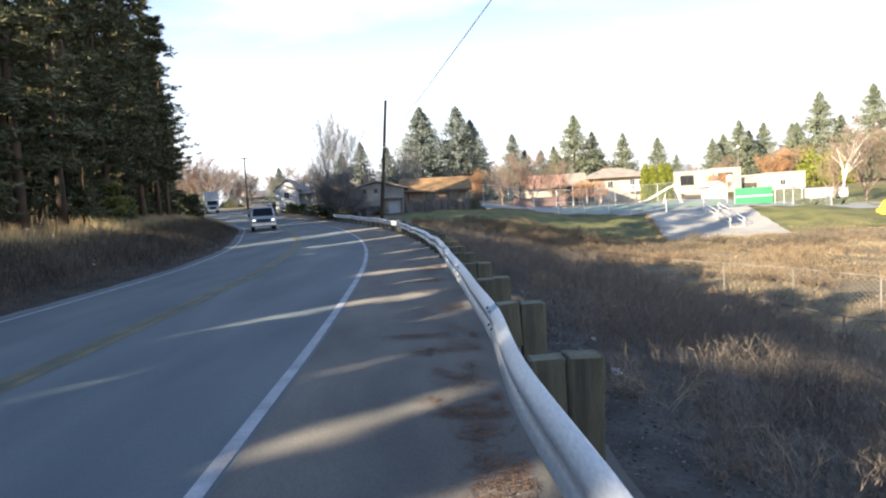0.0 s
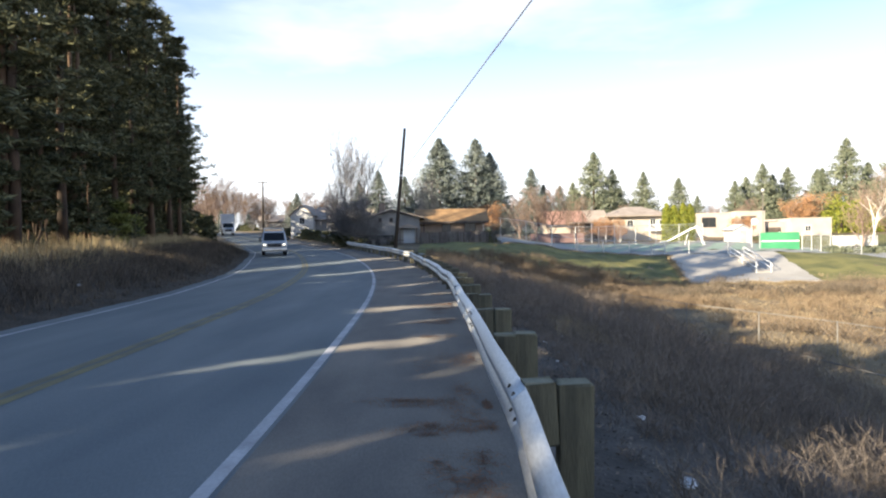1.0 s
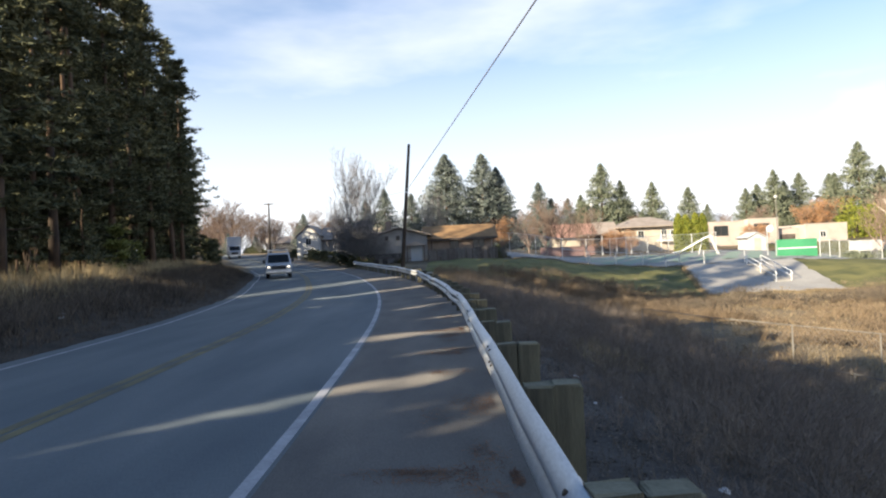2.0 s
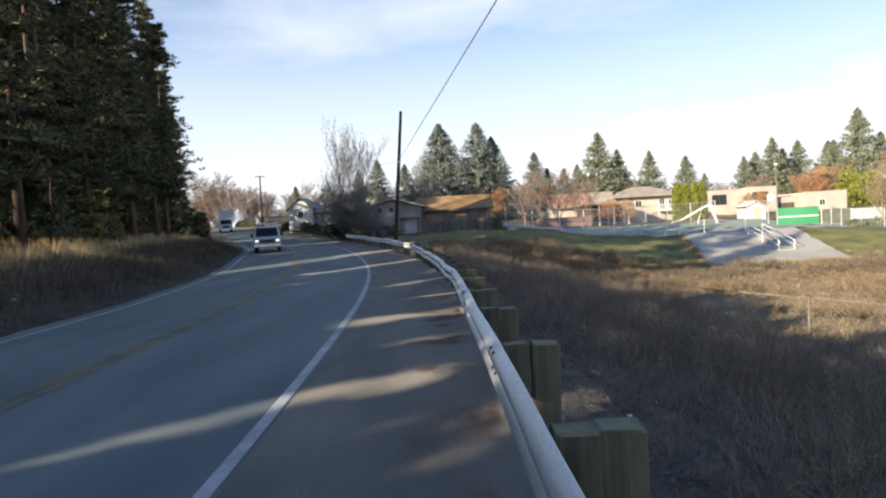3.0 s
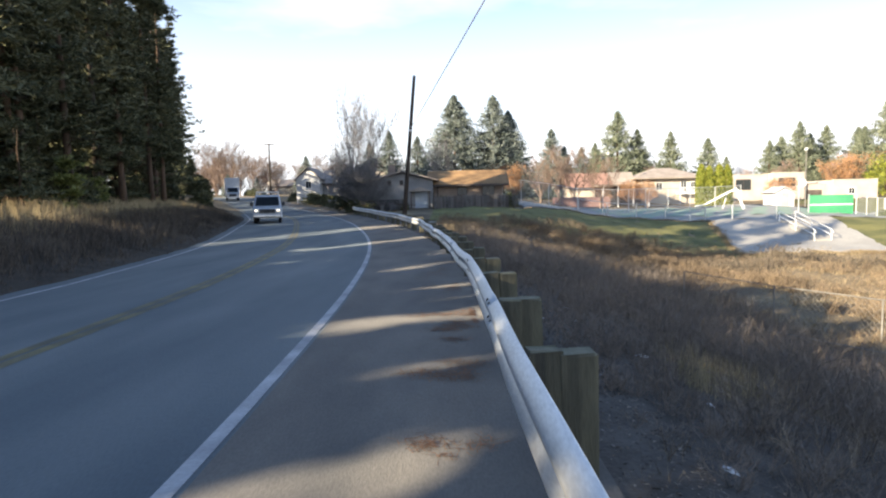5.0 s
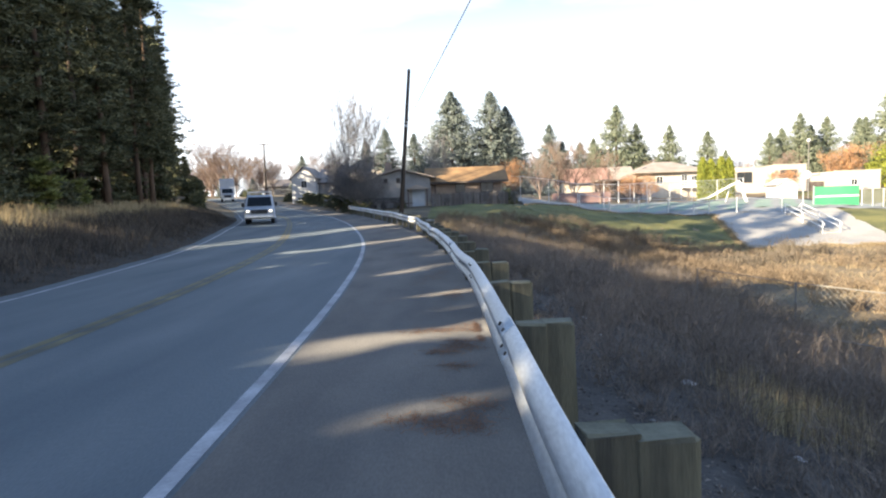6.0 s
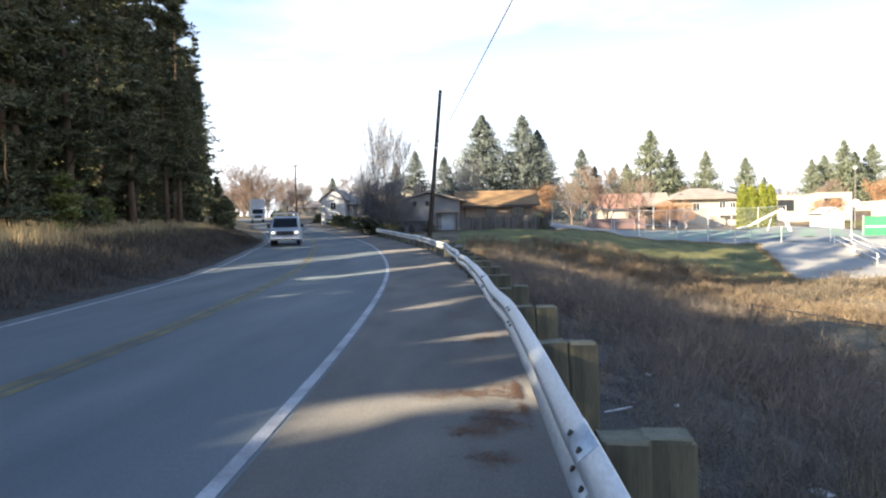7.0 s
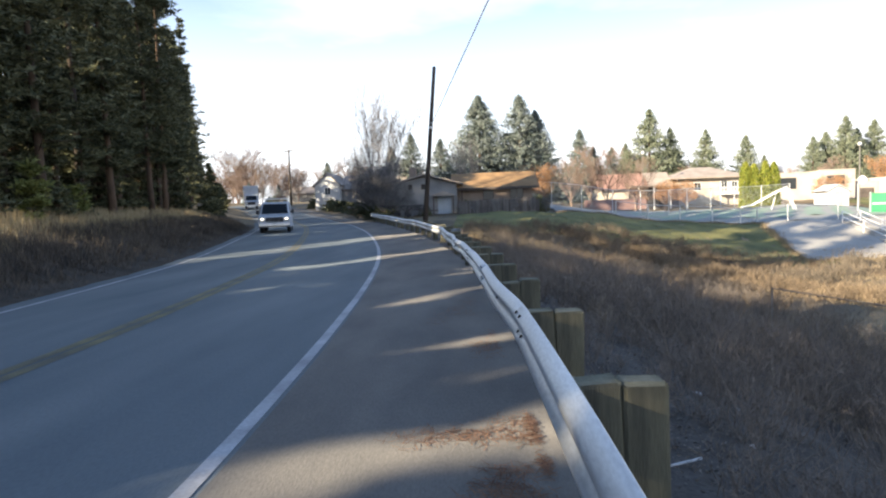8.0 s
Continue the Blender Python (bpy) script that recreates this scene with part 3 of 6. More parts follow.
# the wood goes on along the bend of the road
for row, (off, step) in enumerate(((7.6, 3.6), (10.6, 4.0), (14.4, 5.0))):
    y = 55.0 + row
    while y < 114 - 2 * row:
        yy = y + R.uniform(-0.9, 0.9)
        x = float(edge_x(yy)) - float(left_w(yy)) - 0.6 - off * R.uniform(0.96, 1.08)
        y += step
        pine(x, yy, R.uniform(17.5, 22.5) * (1 - 0.22 * float(ss(96, 114, yy))), 1300 + count, base_frac=R.uniform(0.06, 0.16), crown_r=R.uniform(2.6, 3.3), clumps=620 if row == 0 else 280, k=14 if row == 0 else 9, size=0.40 if row == 0 else 0.65, wid=0.15 if row == 0 else 0.22)
        count += 1
# and ends in smaller trees beside the road
for i, (y, off, h, cr) in enumerate(((116, 6.2, 11.5, 2.6), (113, 4.4, 8.0, 2.0), (118, 4.2, 6.5, 2.0), (108, 3.4, 4.5, 1.8), (103, 3.6, 4.0, 1.7), (97, 3.8, 3.8, 1.6), (90, 3.8, 3.4, 1.5),
                                     (82, 4.0, 3.6, 1.6), (74, 4.2, 3.2, 1.5), (66, 4.4, 3.4, 1.5), (121, 5.0, 5.0, 1.9), (58, 4.6, 3.0, 1.4))):
    pine(float(edge_x(y)) - float(left_w(y)) - off, y, h, 640 + i, base_frac=0.02, crown_r=cr, clumps=int(160 + 40 * h), k=12, size=0.42, taper=0.8)

# lower bushes and young pines along the edge of the wood
for i in range(60):
    y = R.uniform(8, 70)
    x = float(edge_x(y)) - float(left_w(y)) - 0.6 - R.uniform(6.2, 9.5)
    pine(x, y, R.uniform(1.6, 4.6), 700 + i, base_frac=0.05, crown_r=R.uniform(0.8, 1.5), clumps=200, k=12, size=0.28)

# young yellow-green pines in the open at the edge, sunlight painted into their needles
for i, (x, y, h, cr) in enumerate(((-18.4, 29.2, 3.0, 1.0), (-20.2, 34, 1.9, 0.8))):
    pine(x, y, h, 770 + i, base_frac=0.08, crown_r=cr, clumps=260, k=12, size=0.26, needles=M_YOUNG_LIT, cut=-9)

# undergrowth deeper in the wood, and the trees beyond the bend
for i in range(70):
    y = R.uniform(8, 66)
    x = float(edge_x(y)) - float(left_w(y)) - R.uniform(11, 36)
    pine(x, y, R.uniform(2.6, 5.5), 800 + i, base_frac=0.02, crown_r=R.uniform(1.5, 2.4), clumps=100, k=8, size=0.6, wid=0.22)
for i in range(22):
    y = R.uniform(58, 100)
    x = float(edge_x(y)) - float(left_w(y)) - R.uniform(20, 34)
    pine(x, y, R.uniform(11, 16), 880 + i, base_frac=0.08, crown_r=2.8, clumps=110, k=10, size=0.8, wid=0.25)


def spruce_mesh(seed, h, rad, branches=320, per=6, droop=0.25, leaf=0.040):
    r = np.random.RandomState(seed)
    f = np.sort(r.uniform(0, 1, branches) ** 1.25)
    z = h * (0.05 + 0.94 * f)
    ln = rad * (1.0 - f) ** 0.82 * r.uniform(0.75, 1.1, branches) + 0.06
    az = r.uniform(0, math.tau, branches)
    s = np.linspace(0.25, 1, per)
    px = (ln[:, None] * s) * np.cos(az)[:, None]
    py = (ln[:, None] * s) * np.sin(az)[:, None]
    pz = z[:, None] - droop * ln[:, None] * s + 0.22 * ln[:, None] * s ** 3
    c = np.stack([px.ravel(), py.ravel(), pz.ravel()], 1)
    t = leaf_tris(r, c, leaf * h, leaf * 0.5 * h, 5, slim=0.28)
    mid = t.mean(axis=1, keepdims=True)
    t = mid + (t - mid) * np.clip(1.2 - 0.55 * mid[:, :, 2:] / h, 0.5, 1.2)
    t[:, :, 2] -= np.abs(r.normal(0, 0.01 * h, (len(t), 1)))
    bm = tube_bm([(0, 0, -0.2), (0, 0, h * 0.5), (0, 0, h * 0.98)], [0.022 * h, 0.013 * h, 0.02], 6)
    return t, bm


def conifer(name, seed, h, rad, material, label, group="", **kw):
    t, bm = spruce_mesh(seed, h, rad, **kw)
    tree = tagged(empty(name), label, "tree", group)
    part("trunk", bm, M_BARK, tree)
    tri_mesh("crown", t, material, tree)
    return tree


def stand(tree, x, y, s=1.0, rz=0.0, dz=0.0, tall=1.0):
    tree.scale = (s, s, s * tall)
    tree.location, tree.rotation_euler = (x, y, gz(x, y) + dz), (0, 0, rz)
    return tree


def again(tree, x, y, s=1.0, rz=0.0, dz=0.0, tall=1.0):
    t = copy_thing(tree, pose(x, y, gz(x, y) + dz, 0, 0, math.degrees(rz)))
    t.scale = (s, s, s * tall)
    return t


sp_blue = conifer("spruce_tree", 1, 17.5, 7.6, M_SPRUCE, "broad blue-green spruce behind the brown house", "garden spruces", branches=1000, per=7, leaf=0.033)
stand(sp_blue, -0.9, 108, 1.15, tall=0.87)
sp_blue2 = conifer("spruce_tree", 2, 17.5, 7.4, M_SPRUCE, "broad blue-green spruce behind the brown house", "garden spruces", branches=560, per=6, leaf=0.038)
stand(sp_blue2, 5.8, 108, 1.15, 1.0, tall=0.87)
again(sp_blue, 8.6, 110, 0.88, 2.0)
fir = conifer("fir_tree", 3, 20, 8.2, M_SPRUCE_Y, "tall yellowish-green fir behind the houses", "fir trees", branches=560, per=5, droop=0.16, leaf=0.042)
stand(fir, 38.5, 150, 1.12, tall=0.95)
for x, y, s in ((43.8, 152, 0.86), (51.2, 150, 0.77), (61.1, 152, 0.76), (34.5, 156, 0.7), (33, 148, 0.55), (47.5, 147, 0.45),
                (69.8, 140, 0.62), (74.0, 143, 0.72), (77.0, 141, 0.80), (80.5, 143, 0.74), (86.0, 146, 0.86), (90.8, 140, 0.76),
                (97.3, 141, 1.12), (94, 147, 0.8), (109.9, 140, 1.18), (104, 143, 0.85), (116, 138, 1.1), (100, 135, 0.6), (111, 131, 0.75)):
    again(fir, x, y, s * 0.98, x * 1.7, tall=1.02 + 0.05 * math.sin(x))
for x, y, s in ((22.5, 150, 0.98), (26.0, 152, 0.75), (29.6, 149, 0.72), (-11.5, 100, 0.62), (-6.8, 98, 0.56), (-17.5, 120, 0.6), (-37.5, 150, 0.55),
                (-57, 150, 0.3), (-55, 145, 0.28), (-52.5, 158, 0.25), (-75, 170, 0.6), (-82, 175, 0.7), (-90, 180, 0.65)):
    again(sp_blue2, x, y, s, x * 2.1, tall=1.0 if s > 0.5 else 1.1)


def branchy(seed, h, spread, depth=5, upright=0.5, kids=3, r0=None, first=0.25, up_bias=0.3):
    """Segments (p0, p1, r0, r1) of a bare tree."""
    r = random.Random(seed)
    segs = []

    def grow(p, d, ln, rad, lev):
        q = p
        steps = 2 if lev else 4
        for s in range(steps):
            nd = (d + Vector((r.uniform(-1, 1), r.uniform(-1, 1), r.uniform(-0.4, 0.6) + up_bias * 0.3)) * 0.13).normalized()
            n = q + nd * ln / steps
            ra, rb = rad * (1 - 0.45 * s / steps), rad * (1 - 0.45 * (s + 1) / steps)
            segs.append((q, n, ra, rb))
            q, d = n, nd
            if lev == 0 and (s + 1) / steps < first:
                continue
            if lev < depth:
                for _ in range(kids if s == steps - 1 else max(1, kids - 1)):
                    az = r.uniform(0, math.tau)
                    sp = spread * r.uniform(0.6, 1.2)
                    side = Vector((math.cos(az), math.sin(az), 0))
                    kd = (d * (1 - sp * 0.5) + side * sp + Vector((0, 0, upright * 0.5))).normalized()
                    grow(q, kd, ln * r.uniform(0.5, 0.72), rb * 0.62, lev + 1)

    grow(Vector((0, 0, -0.1)), Vector((0, 0, 1)), h * 0.42, r0 or 0.018 * h, 0)
    return segs


def bare_tree(name, seed, h, spread, bark, twig, label, group="", leaves=None, nleaf=0, leaf_size=0.25, thin=0.014, **kw):
    segs = branchy(seed, h, spread, **kw)
    top = max(s[1].z for s in segs)
    sc = h / top
    tree = tagged(empty(name), label, "tree", group)
    bm = bmesh.new()
    tw = []
    rr = np.random.RandomState(seed)
    ends = []
    for p0, p1, ra, rb in segs:
        p0, p1 = p0 * sc, p1 * sc
        if ra > 0.022:
            add_tube(bm, [p0, p1], [ra, rb], 5, False)
        else:
            w = Vector(rr.normal(size=3)).normalized() * max(ra, thin)
            tw.append([p0 - w, p0 + w, p1])
            w2 = w.cross((p1 - p0).normalized())
            tw.append([p0 - w2, p0 + w2, p1])
            ends.append(p1)
    part("trunk", bm, bark, tree, smooth=True)
    if tw:
        tri_mesh("twig_growth", np.array(tw, dtype=float), twig, tree)
    if leaves and ends:
        c = np.array(ends)[rr.randint(0, len(ends), nleaf)]
        tri_mesh("foliage", leaf_tris(rr, c, leaf_size, leaf_size * 2.2, 4), leaves, tree)
    return tree


poplar = bare_tree("bare_poplar", 21, 15, 0.5, M_TWIG, M_TWIG, "tall bare grey poplar without leaves", "bare trees", depth=4, upright=1.3, kids=3, first=0.15, r0=0.12, thin=0.018)
stand(poplar, -14.4, 84, 1.12)
for x, y, s in ((-16.8, 86, 0.66), (-12.9, 88, 0.98), (-14.9, 85, 0.95), (-17.6, 83, 0.58), (-3.5, 95, 0.6), (-1.6, 98, 0.7)):
    again(poplar, x, y, s, x * 3)
shrub = bare_tree("bare_shrub", 31, 4.6, 0.85, M_TWIG_DARK, M_TWIG_DARK, "dense bare dark grey shrub at the roadside", "bare shrubs", depth=4, upright=0.5, kids=3, first=0.0, thin=0.018)
stand(shrub, -9.5, 64, 1.0)
for x, y, s in ((-11.5, 66, 1.0), (-12.6, 68, 1.05), (-10.8, 70, 1.15), (-8.2, 66, 0.7), (-12.2, 72, 1.2), (-9.0, 72, 1.0), (-13.4, 74, 1.2), (-9.9, 62.8, 0.9), (-10.9, 64, 1.0), (-11.3, 68, 1.2), (-9.6, 67, 0.9), (-12.9, 70, 1.15), (-14.4, 76, 1.0), (-13.6, 72, 1.1)):
    again(shrub, x, y, s * 0.9, x * 1.3, tall=1.2 + 0.25 * math.sin(x * 5))
for x, y, s in ((-6.6, 62, 0.32), (-3.0, 62.4, 0.26), (-1.6, 62.8, 0.36), (0.4, 63.0, 0.30), (2.2, 63.2, 0.38), (3.8, 63.4, 0.33), (5.2, 64.0, 0.36), (-8.2, 61.6, 0.5), (-7.2, 60.4, 0.3), (-9.4, 62.6, 0.8), (-11.9, 66.5, 1.25), (-10.6, 64.5, 1.2)):
    again(shrub, x, y, s, x * 2.3, tall=0.9)
maple = bare_tree("bare_tree", 41, 9, 0.75, M_TWIG_RED, M_TWIG_RED, "bare reddish-brown deciduous tree in winter", "bare trees", depth=4, upright=0.7, kids=3, first=0.1, thin=0.03)
stand(maple, 14.5, 92, 1.0)
for x, y, s in ((17.0, 94, 1.05), (20.5, 92, 0.85), (12.0, 94, 0.8), (66.5, 128, 0.9), (57, 126, 0.75), (60.5, 122, 0.7), (63, 80, 1.15), (66, 78, 1.2), (61, 84, 1.0), (69, 75, 1.3),
                (-60, 150, 1.6), (-54, 146, 1.6), (-57, 148, 1.5), (-66, 155, 1.1), (-48, 160, 1.0), (-40, 165, 0.95), (-33, 160, 0.8), (-28, 130, 0.8), (-24, 128, 0.9), (-72, 160, 1.0), (-46, 175, 1.1),
                (-22, 112, 0.8), (52, 100, 0.4)):
    again(maple, x, y, s, x * 1.9)
rust = bare_tree("rust_coloured_tree", 51, 5.5, 0.85, M_TWIG_RED, M_TWIG_RED, "small tree with dry rust-orange leaves", "rust-leaved trees", leaves=M_LEAF_ORANGE,
                 nleaf=900, leaf_size=0.20, depth=4, upright=0.6, kids=3, first=0.1)
stand(rust, 6.0, 76, 0.92)
for x, y, s in ((4.6, 77, 0.7), (82.5, 130, 1.75), (79, 131, 1.5), (52.5, 105, 0.75), (54.8, 104, 0.8), (24.5, 92, 0.8), (27.5, 92, 0.8), (21.5, 93, 0.6)):
    again(rust, x, y, s, x * 1.1)
birch = bare_tree("birch_tree", 64, 12.5, 0.75, M_BIRCH, M_TWIG_RED, "bare birch with pale pinkish-white bark", "birches", depth=4, upright=0.6, kids=3, first=0.3, r0=0.19, thin=0.022)
stand(birch, 56, 75, 1.0)


for x, y, s in ((-57, 168, 1.25), (-62, 172, 1.35), (-52, 176, 1.2), (-66, 166, 1.2), (-59, 184, 1.5)):
    again(maple, x, y, s, x * 2.7)
for x, y, s in ((-53, 152, 1.0), (-56, 156, 1.1), (-59, 158, 1.2), (-62, 160, 1.1), (-50.5, 155, 0.9)):
    again(shrub, x, y, s, x * 1.7)
RF = np.random.RandomState(77)
for i in range(30):
    x = RF.uniform(-105, -18)
    again(maple, x, RF.uniform(150, 215), RF.uniform(0.8, 1.45), x)
for i in range(5):
    x = RF.uniform(-140, -30)
    again(sp_blue2, x, RF.uniform(190, 250), RF.uniform(0.35, 0.7), x)
for i in range(12):
    x = RF.uniform(8, 190)
    again(fir, x, RF.uniform(165, 215), RF.uniform(0.45, 0.8), x)
for i in range(12):
    x = RF.uniform(5, 130)
    again(maple, x, RF.uniform(130, 165), RF.uniform(0.7, 1.0), x)


def hedge(x, y, w, h, seed):
    r = np.random.RandomState(seed)
    t = tagged(empty("arborvitae", (x, y, gz(x, y))), "clipped yellow-green columnar evergreen", "hedge tree", group="columnar evergreens")
    n = 1100
    f = r.uniform(0, 1, n)
    az = r.uniform(0, math.tau, n)
    rad = w / 2 * (1 - f ** 6) * r.uniform(0.8, 1.05, n)
    c = np.stack([rad * np.cos(az), rad * np.sin(az), h * f], 1)
    tri_mesh("foliage", leaf_tris(r, c, 0.32, 0.2, 6), M_HEDGE, t)
    part("trunk", tube_bm([(0, 0, -0.1), (0, 0, h * 0.8)], [0.14, 0.05], 6), M_BARK, t)


for i, (x, w) in enumerate(((34.3, 1.4), (35.4, 1.5), (36.9, 1.5), (38.0, 1.4))):
    hedge(x + 0.2, 90, w, 6.0 - 0.25 * (i % 2), 80 + i)

# a broad yellow-green thicket behind the stucco house, and low junipers by the lawn
def thicket(x, y, w, h, seed, label, material):
    r = np.random.RandomState(seed)
    t = tagged(empty("evergreen_shrub", (x, y, gz(x, y))), label, "shrub", group="evergreen shrubs")
    n = 900
    d = rand_unit(r, n)
    d[:, 2] = np.abs(d[:, 2])
    lump = 1 + 0.22 * np.sin(d[:, 0] * 5 + seed) * np.cos(d[:, 1] * 6 + d[:, 2] * 4)
    c = d * np.array([w / 2, w / 2.4, h]) * (lump * r.uniform(0.7, 1.05, n))[:, None]
    tri_mesh("foliage", leaf_tris(r, c, 0.05 * w + 0.1, 0.05 * w + 0.08, 5), material, t)
    part("stem", tube_bm([(0, 0, -0.1), (0, 0, h * 0.6)], [0.05 * h, 0.02 * h], 6), M_BARK, t)


thicket(86, 126, 9, 7.5, 1, "broad yellow-green evergreen shrub behind the stucco house", M_HEDGE)
thicket(92, 128, 8, 6.5, 2, "broad yellow-green evergreen shrub behind the stucco house", M_HEDGE)
for i, x in enumerate((48.6, 50.8, 53.0, 55.4)):
    thicket(x, 72 + 0.4 * i, 2.6, 0.85, 10 + i, "low spreading green juniper at the edge of the lawn", M_SPRUCE_Y)


def blades(name, label, category, pts, hgt, wid, per, lean, material, seed, fork=0):
    """Tufts of thin upright stems, one loose mesh."""
    r = np.random.RandomState(seed)
    n = len(pts) * per
    base = np.repeat(pts, per, axis=0).astype(float)
    hh = np.repeat(np.asarray(hgt) * np.ones(len(pts)), per) * r.uniform(0.45, 1.1, n)
    base[:, :2] += r.normal(0, 0.10, (n, 2)) * np.minimum(1.6, hh[:, None] + 0.3)
    az = r.uniform(0, math.tau, n)
    tip = base + np.stack([np.cos(az) * hh * lean * r.uniform(0, 1, n), np.sin(az) * hh * lean * r.uniform(0, 1, n), hh], 1)
    wa = r.uniform(0, math.tau, n)
    wv = np.stack([np.cos(wa), np.sin(wa), np.zeros(n)], 1) * (wid * r.uniform(0.6, 1.4, (n, 1)))
    tris = [np.stack([base - wv, base + wv, tip], 1)]
    for _ in range(fork):
        s = r.uniform(0.35, 0.85, (n, 1))
        b = base * (1 - s) + tip * s
        d = rand_unit(r, n)
        d[:, 2] = np.abs(d[:, 2]) * 0.8 + 0.3
        e = b + d * (hh[:, None] * r.uniform(0.15, 0.4, (n, 1)))
        tris.append(np.stack([b - wv * 0.5, b + wv * 0.5, e], 1))
    return tagged(tri_mesh(name, np.concatenate(tris), material), label, category, kind="stuff")


def scatter(r, n, x0, x1, y0, y1, keep=None):
    x, y = r.uniform(x0, x1, n), r.uniform(y0, y1, n)
    if keep is not None:
        k = keep(x, y)
        x, y = x[k], y[k]
    return np.stack([x, y, ground_z(x, y) - 0.03], 1)


def patchy(x, y, s=0.35, o=0.0):
    return np.sin(x * s + 1.7 + o) * np.sin(y * s * 0.8 + o) + 0.6 * np.sin(x * s * 2.3 + y * s * 1.7 + o)


RV = np.random.RandomState(21)
def brush(name, label, pts, size, material, seed, stems=7, forks=4, tips=3, wid=0.0042, spread=0.75):
    """Rounded dry bushes of forking stems, one loose mesh: stems, side branches, fine tips."""
    r = np.random.RandomState(seed)

    def level(base, d, ln, w):
        tip = base + d * ln[:, None]
        side = np.cross(d, rand_unit(r, len(d)))
        side /= np.linalg.norm(side, axis=1)[:, None] + 1e-6
        return np.stack([base - side * w, base + side * w, tip], 1), tip

    size = np.asarray(size) * np.ones(len(pts))
    n = len(pts) * stems
    s0 = np.repeat(size, stems)
    base = np.repeat(pts, stems, axis=0).astype(float) + np.stack([r.normal(0, 0.10, n) * s0, r.normal(0, 0.10, n) * s0, np.zeros(n)], 1)
    az, out = r.uniform(0, math.tau, n), spread * np.sqrt(r.uniform(0, 1, n))
    d0 = np.stack([np.cos(az) * out, np.sin(az) * out, np.ones(n)], 1)
    d0 /= np.linalg.norm(d0, axis=1)[:, None]
    l0 = s0 * r.uniform(0.55, 0.9, n)
    t0, _ = level(base, d0, l0, wid * 1.3)
    f = r.uniform(0.25, 1.0, (n * forks, 1))
    b1 = np.repeat(base, forks, axis=0) + np.repeat(d0 * l0[:, None], forks, axis=0) * f * 0.95
    d1 = np.repeat(d0, forks, axis=0) + rand_unit(r, n * forks) * 0.62
    d1 /= np.linalg.norm(d1, axis=1)[:, None]
    l1 = np.repeat(s0, forks) * r.uniform(0.18, 0.42, n * forks)
    t1, _ = level(b1, d1, l1, wid * 0.8)
    m = n * forks * tips
    b2 = np.repeat(b1, tips, axis=0) + np.repeat(d1 * l1[:, None], tips, axis=0) * r.uniform(0.3, 0.95, (m, 1))
    d2 = np.repeat(d1, tips, axis=0) + rand_unit(r, m) * 0.8
    d2 /= np.linalg.norm(d2, axis=1)[:, None]
    t2, _ = level(b2, d2, np.repeat(l1, tips) * r.uniform(0.3, 0.6, m), wid * 0.6)
    return tagged(tri_mesh(name, np.concatenate([t0, t1, t2]), material), label, "brush", kind="stuff")


# the shaded slope below the rail: grey-brown forking brush, waist high
def slope_edge(y):
    return 3.05 - 0.2 * ss(7, 15, y) + 0.35 * np.sin(y * 1.3) + 0.2 * np.sin(y * 3.1)


p = scatter(RV, 6600, -0.5, 15, -7, 36, lambda x, y: (x - edge_x(y) > slope_edge(y)) & (x - edge_x(y) < 14))
dd = p[:, 0] - edge_x(p[:, 1])
big = (0.40 + 0.66 * ss(3.1, 5.0, dd)) * RV.uniform(0.55, 1.2, len(p)) * (1 + 0.3 * patchy(p[:, 0], p[:, 1], 0.9))
near = (dd < 7.5) & (p[:, 1] < 16)
brush("weeds", "dense grey-brown dry brush on the slope below the road", p[near], np.maximum(0.25, big[near] * 0.9), M_WEED, 5, stems=10, forks=5, tips=3, wid=0.0030)
brush("weeds", "dense grey-brown dry brush further down the slope", p[~near], np.maximum(0.3, big[~near]), M_WEED, 6, stems=8, forks=4, tips=2, wid=0.0050)
p = scatter(RV, 190, -0.5, 8, -6, 26, lambda x, y: (x - edge_x(y) > slope_edge(y) - 0.1) & (x - edge_x(y) < 8.5) & (patchy(x, y, 0.8, 1.0) > 0.0))
brush("pale_brush", "pale tan branching dry bushes at the top of the slope", p, RV.uniform(0.3, 0.7, len(p)), M_PALE_BRUSH, 55, stems=9, forks=5, tips=4, wid=0.0034, spread=0.95)
p = scatter(RV, 13000, -0.5, 8, -8, 34, lambda x, y: (x - edge_x(y) > 2.9 + 0.3 * np.sin(y * 2.1)) & (x - edge_x(y) < 9) & (patchy(x, y, 1.7) > -0.5))
blades("verge_weeds", "low dry weeds and dead grass behind the guard rail", "weeds", p, 0.16 + 0.08 * patchy(p[:, 0], p[:, 1], 1.3), 0.004, 8, 0.9, M_BRUSH_DARK, 15, fork=1)
p = scatter(RV, 2600, -0.5, 4, -7, 24, lambda x, y: (x - edge_x(y) > 2.75 + 0.2 * np.sin(y * 2.7)) & (x - edge_x(y) < 4.4) & (patchy(x, y, 2.3) > -0.25))
dd = p[:, 0] - edge_x(p[:, 1])
brush("verge_brush", "low dark withered growth along the verge", p, 0.14 + 0.26 * ss(2.7, 3.8, dd) * RV.uniform(0.5, 1.2, len(p)), M_WEED, 29, stems=6, forks=3, tips=2, wid=0.003, spread=1.2)
p = scatter(RV, 260, 1.45, 2.5, 8.1, 9.6, lambda x, y: patchy(x, y, 2.9) > -0.4)
blades("reeds", "pale golden dry reeds standing at the top of the slope", "grass", p, 0.42, 0.006, 7, 0.25, M_LIT_STRAW, 33)
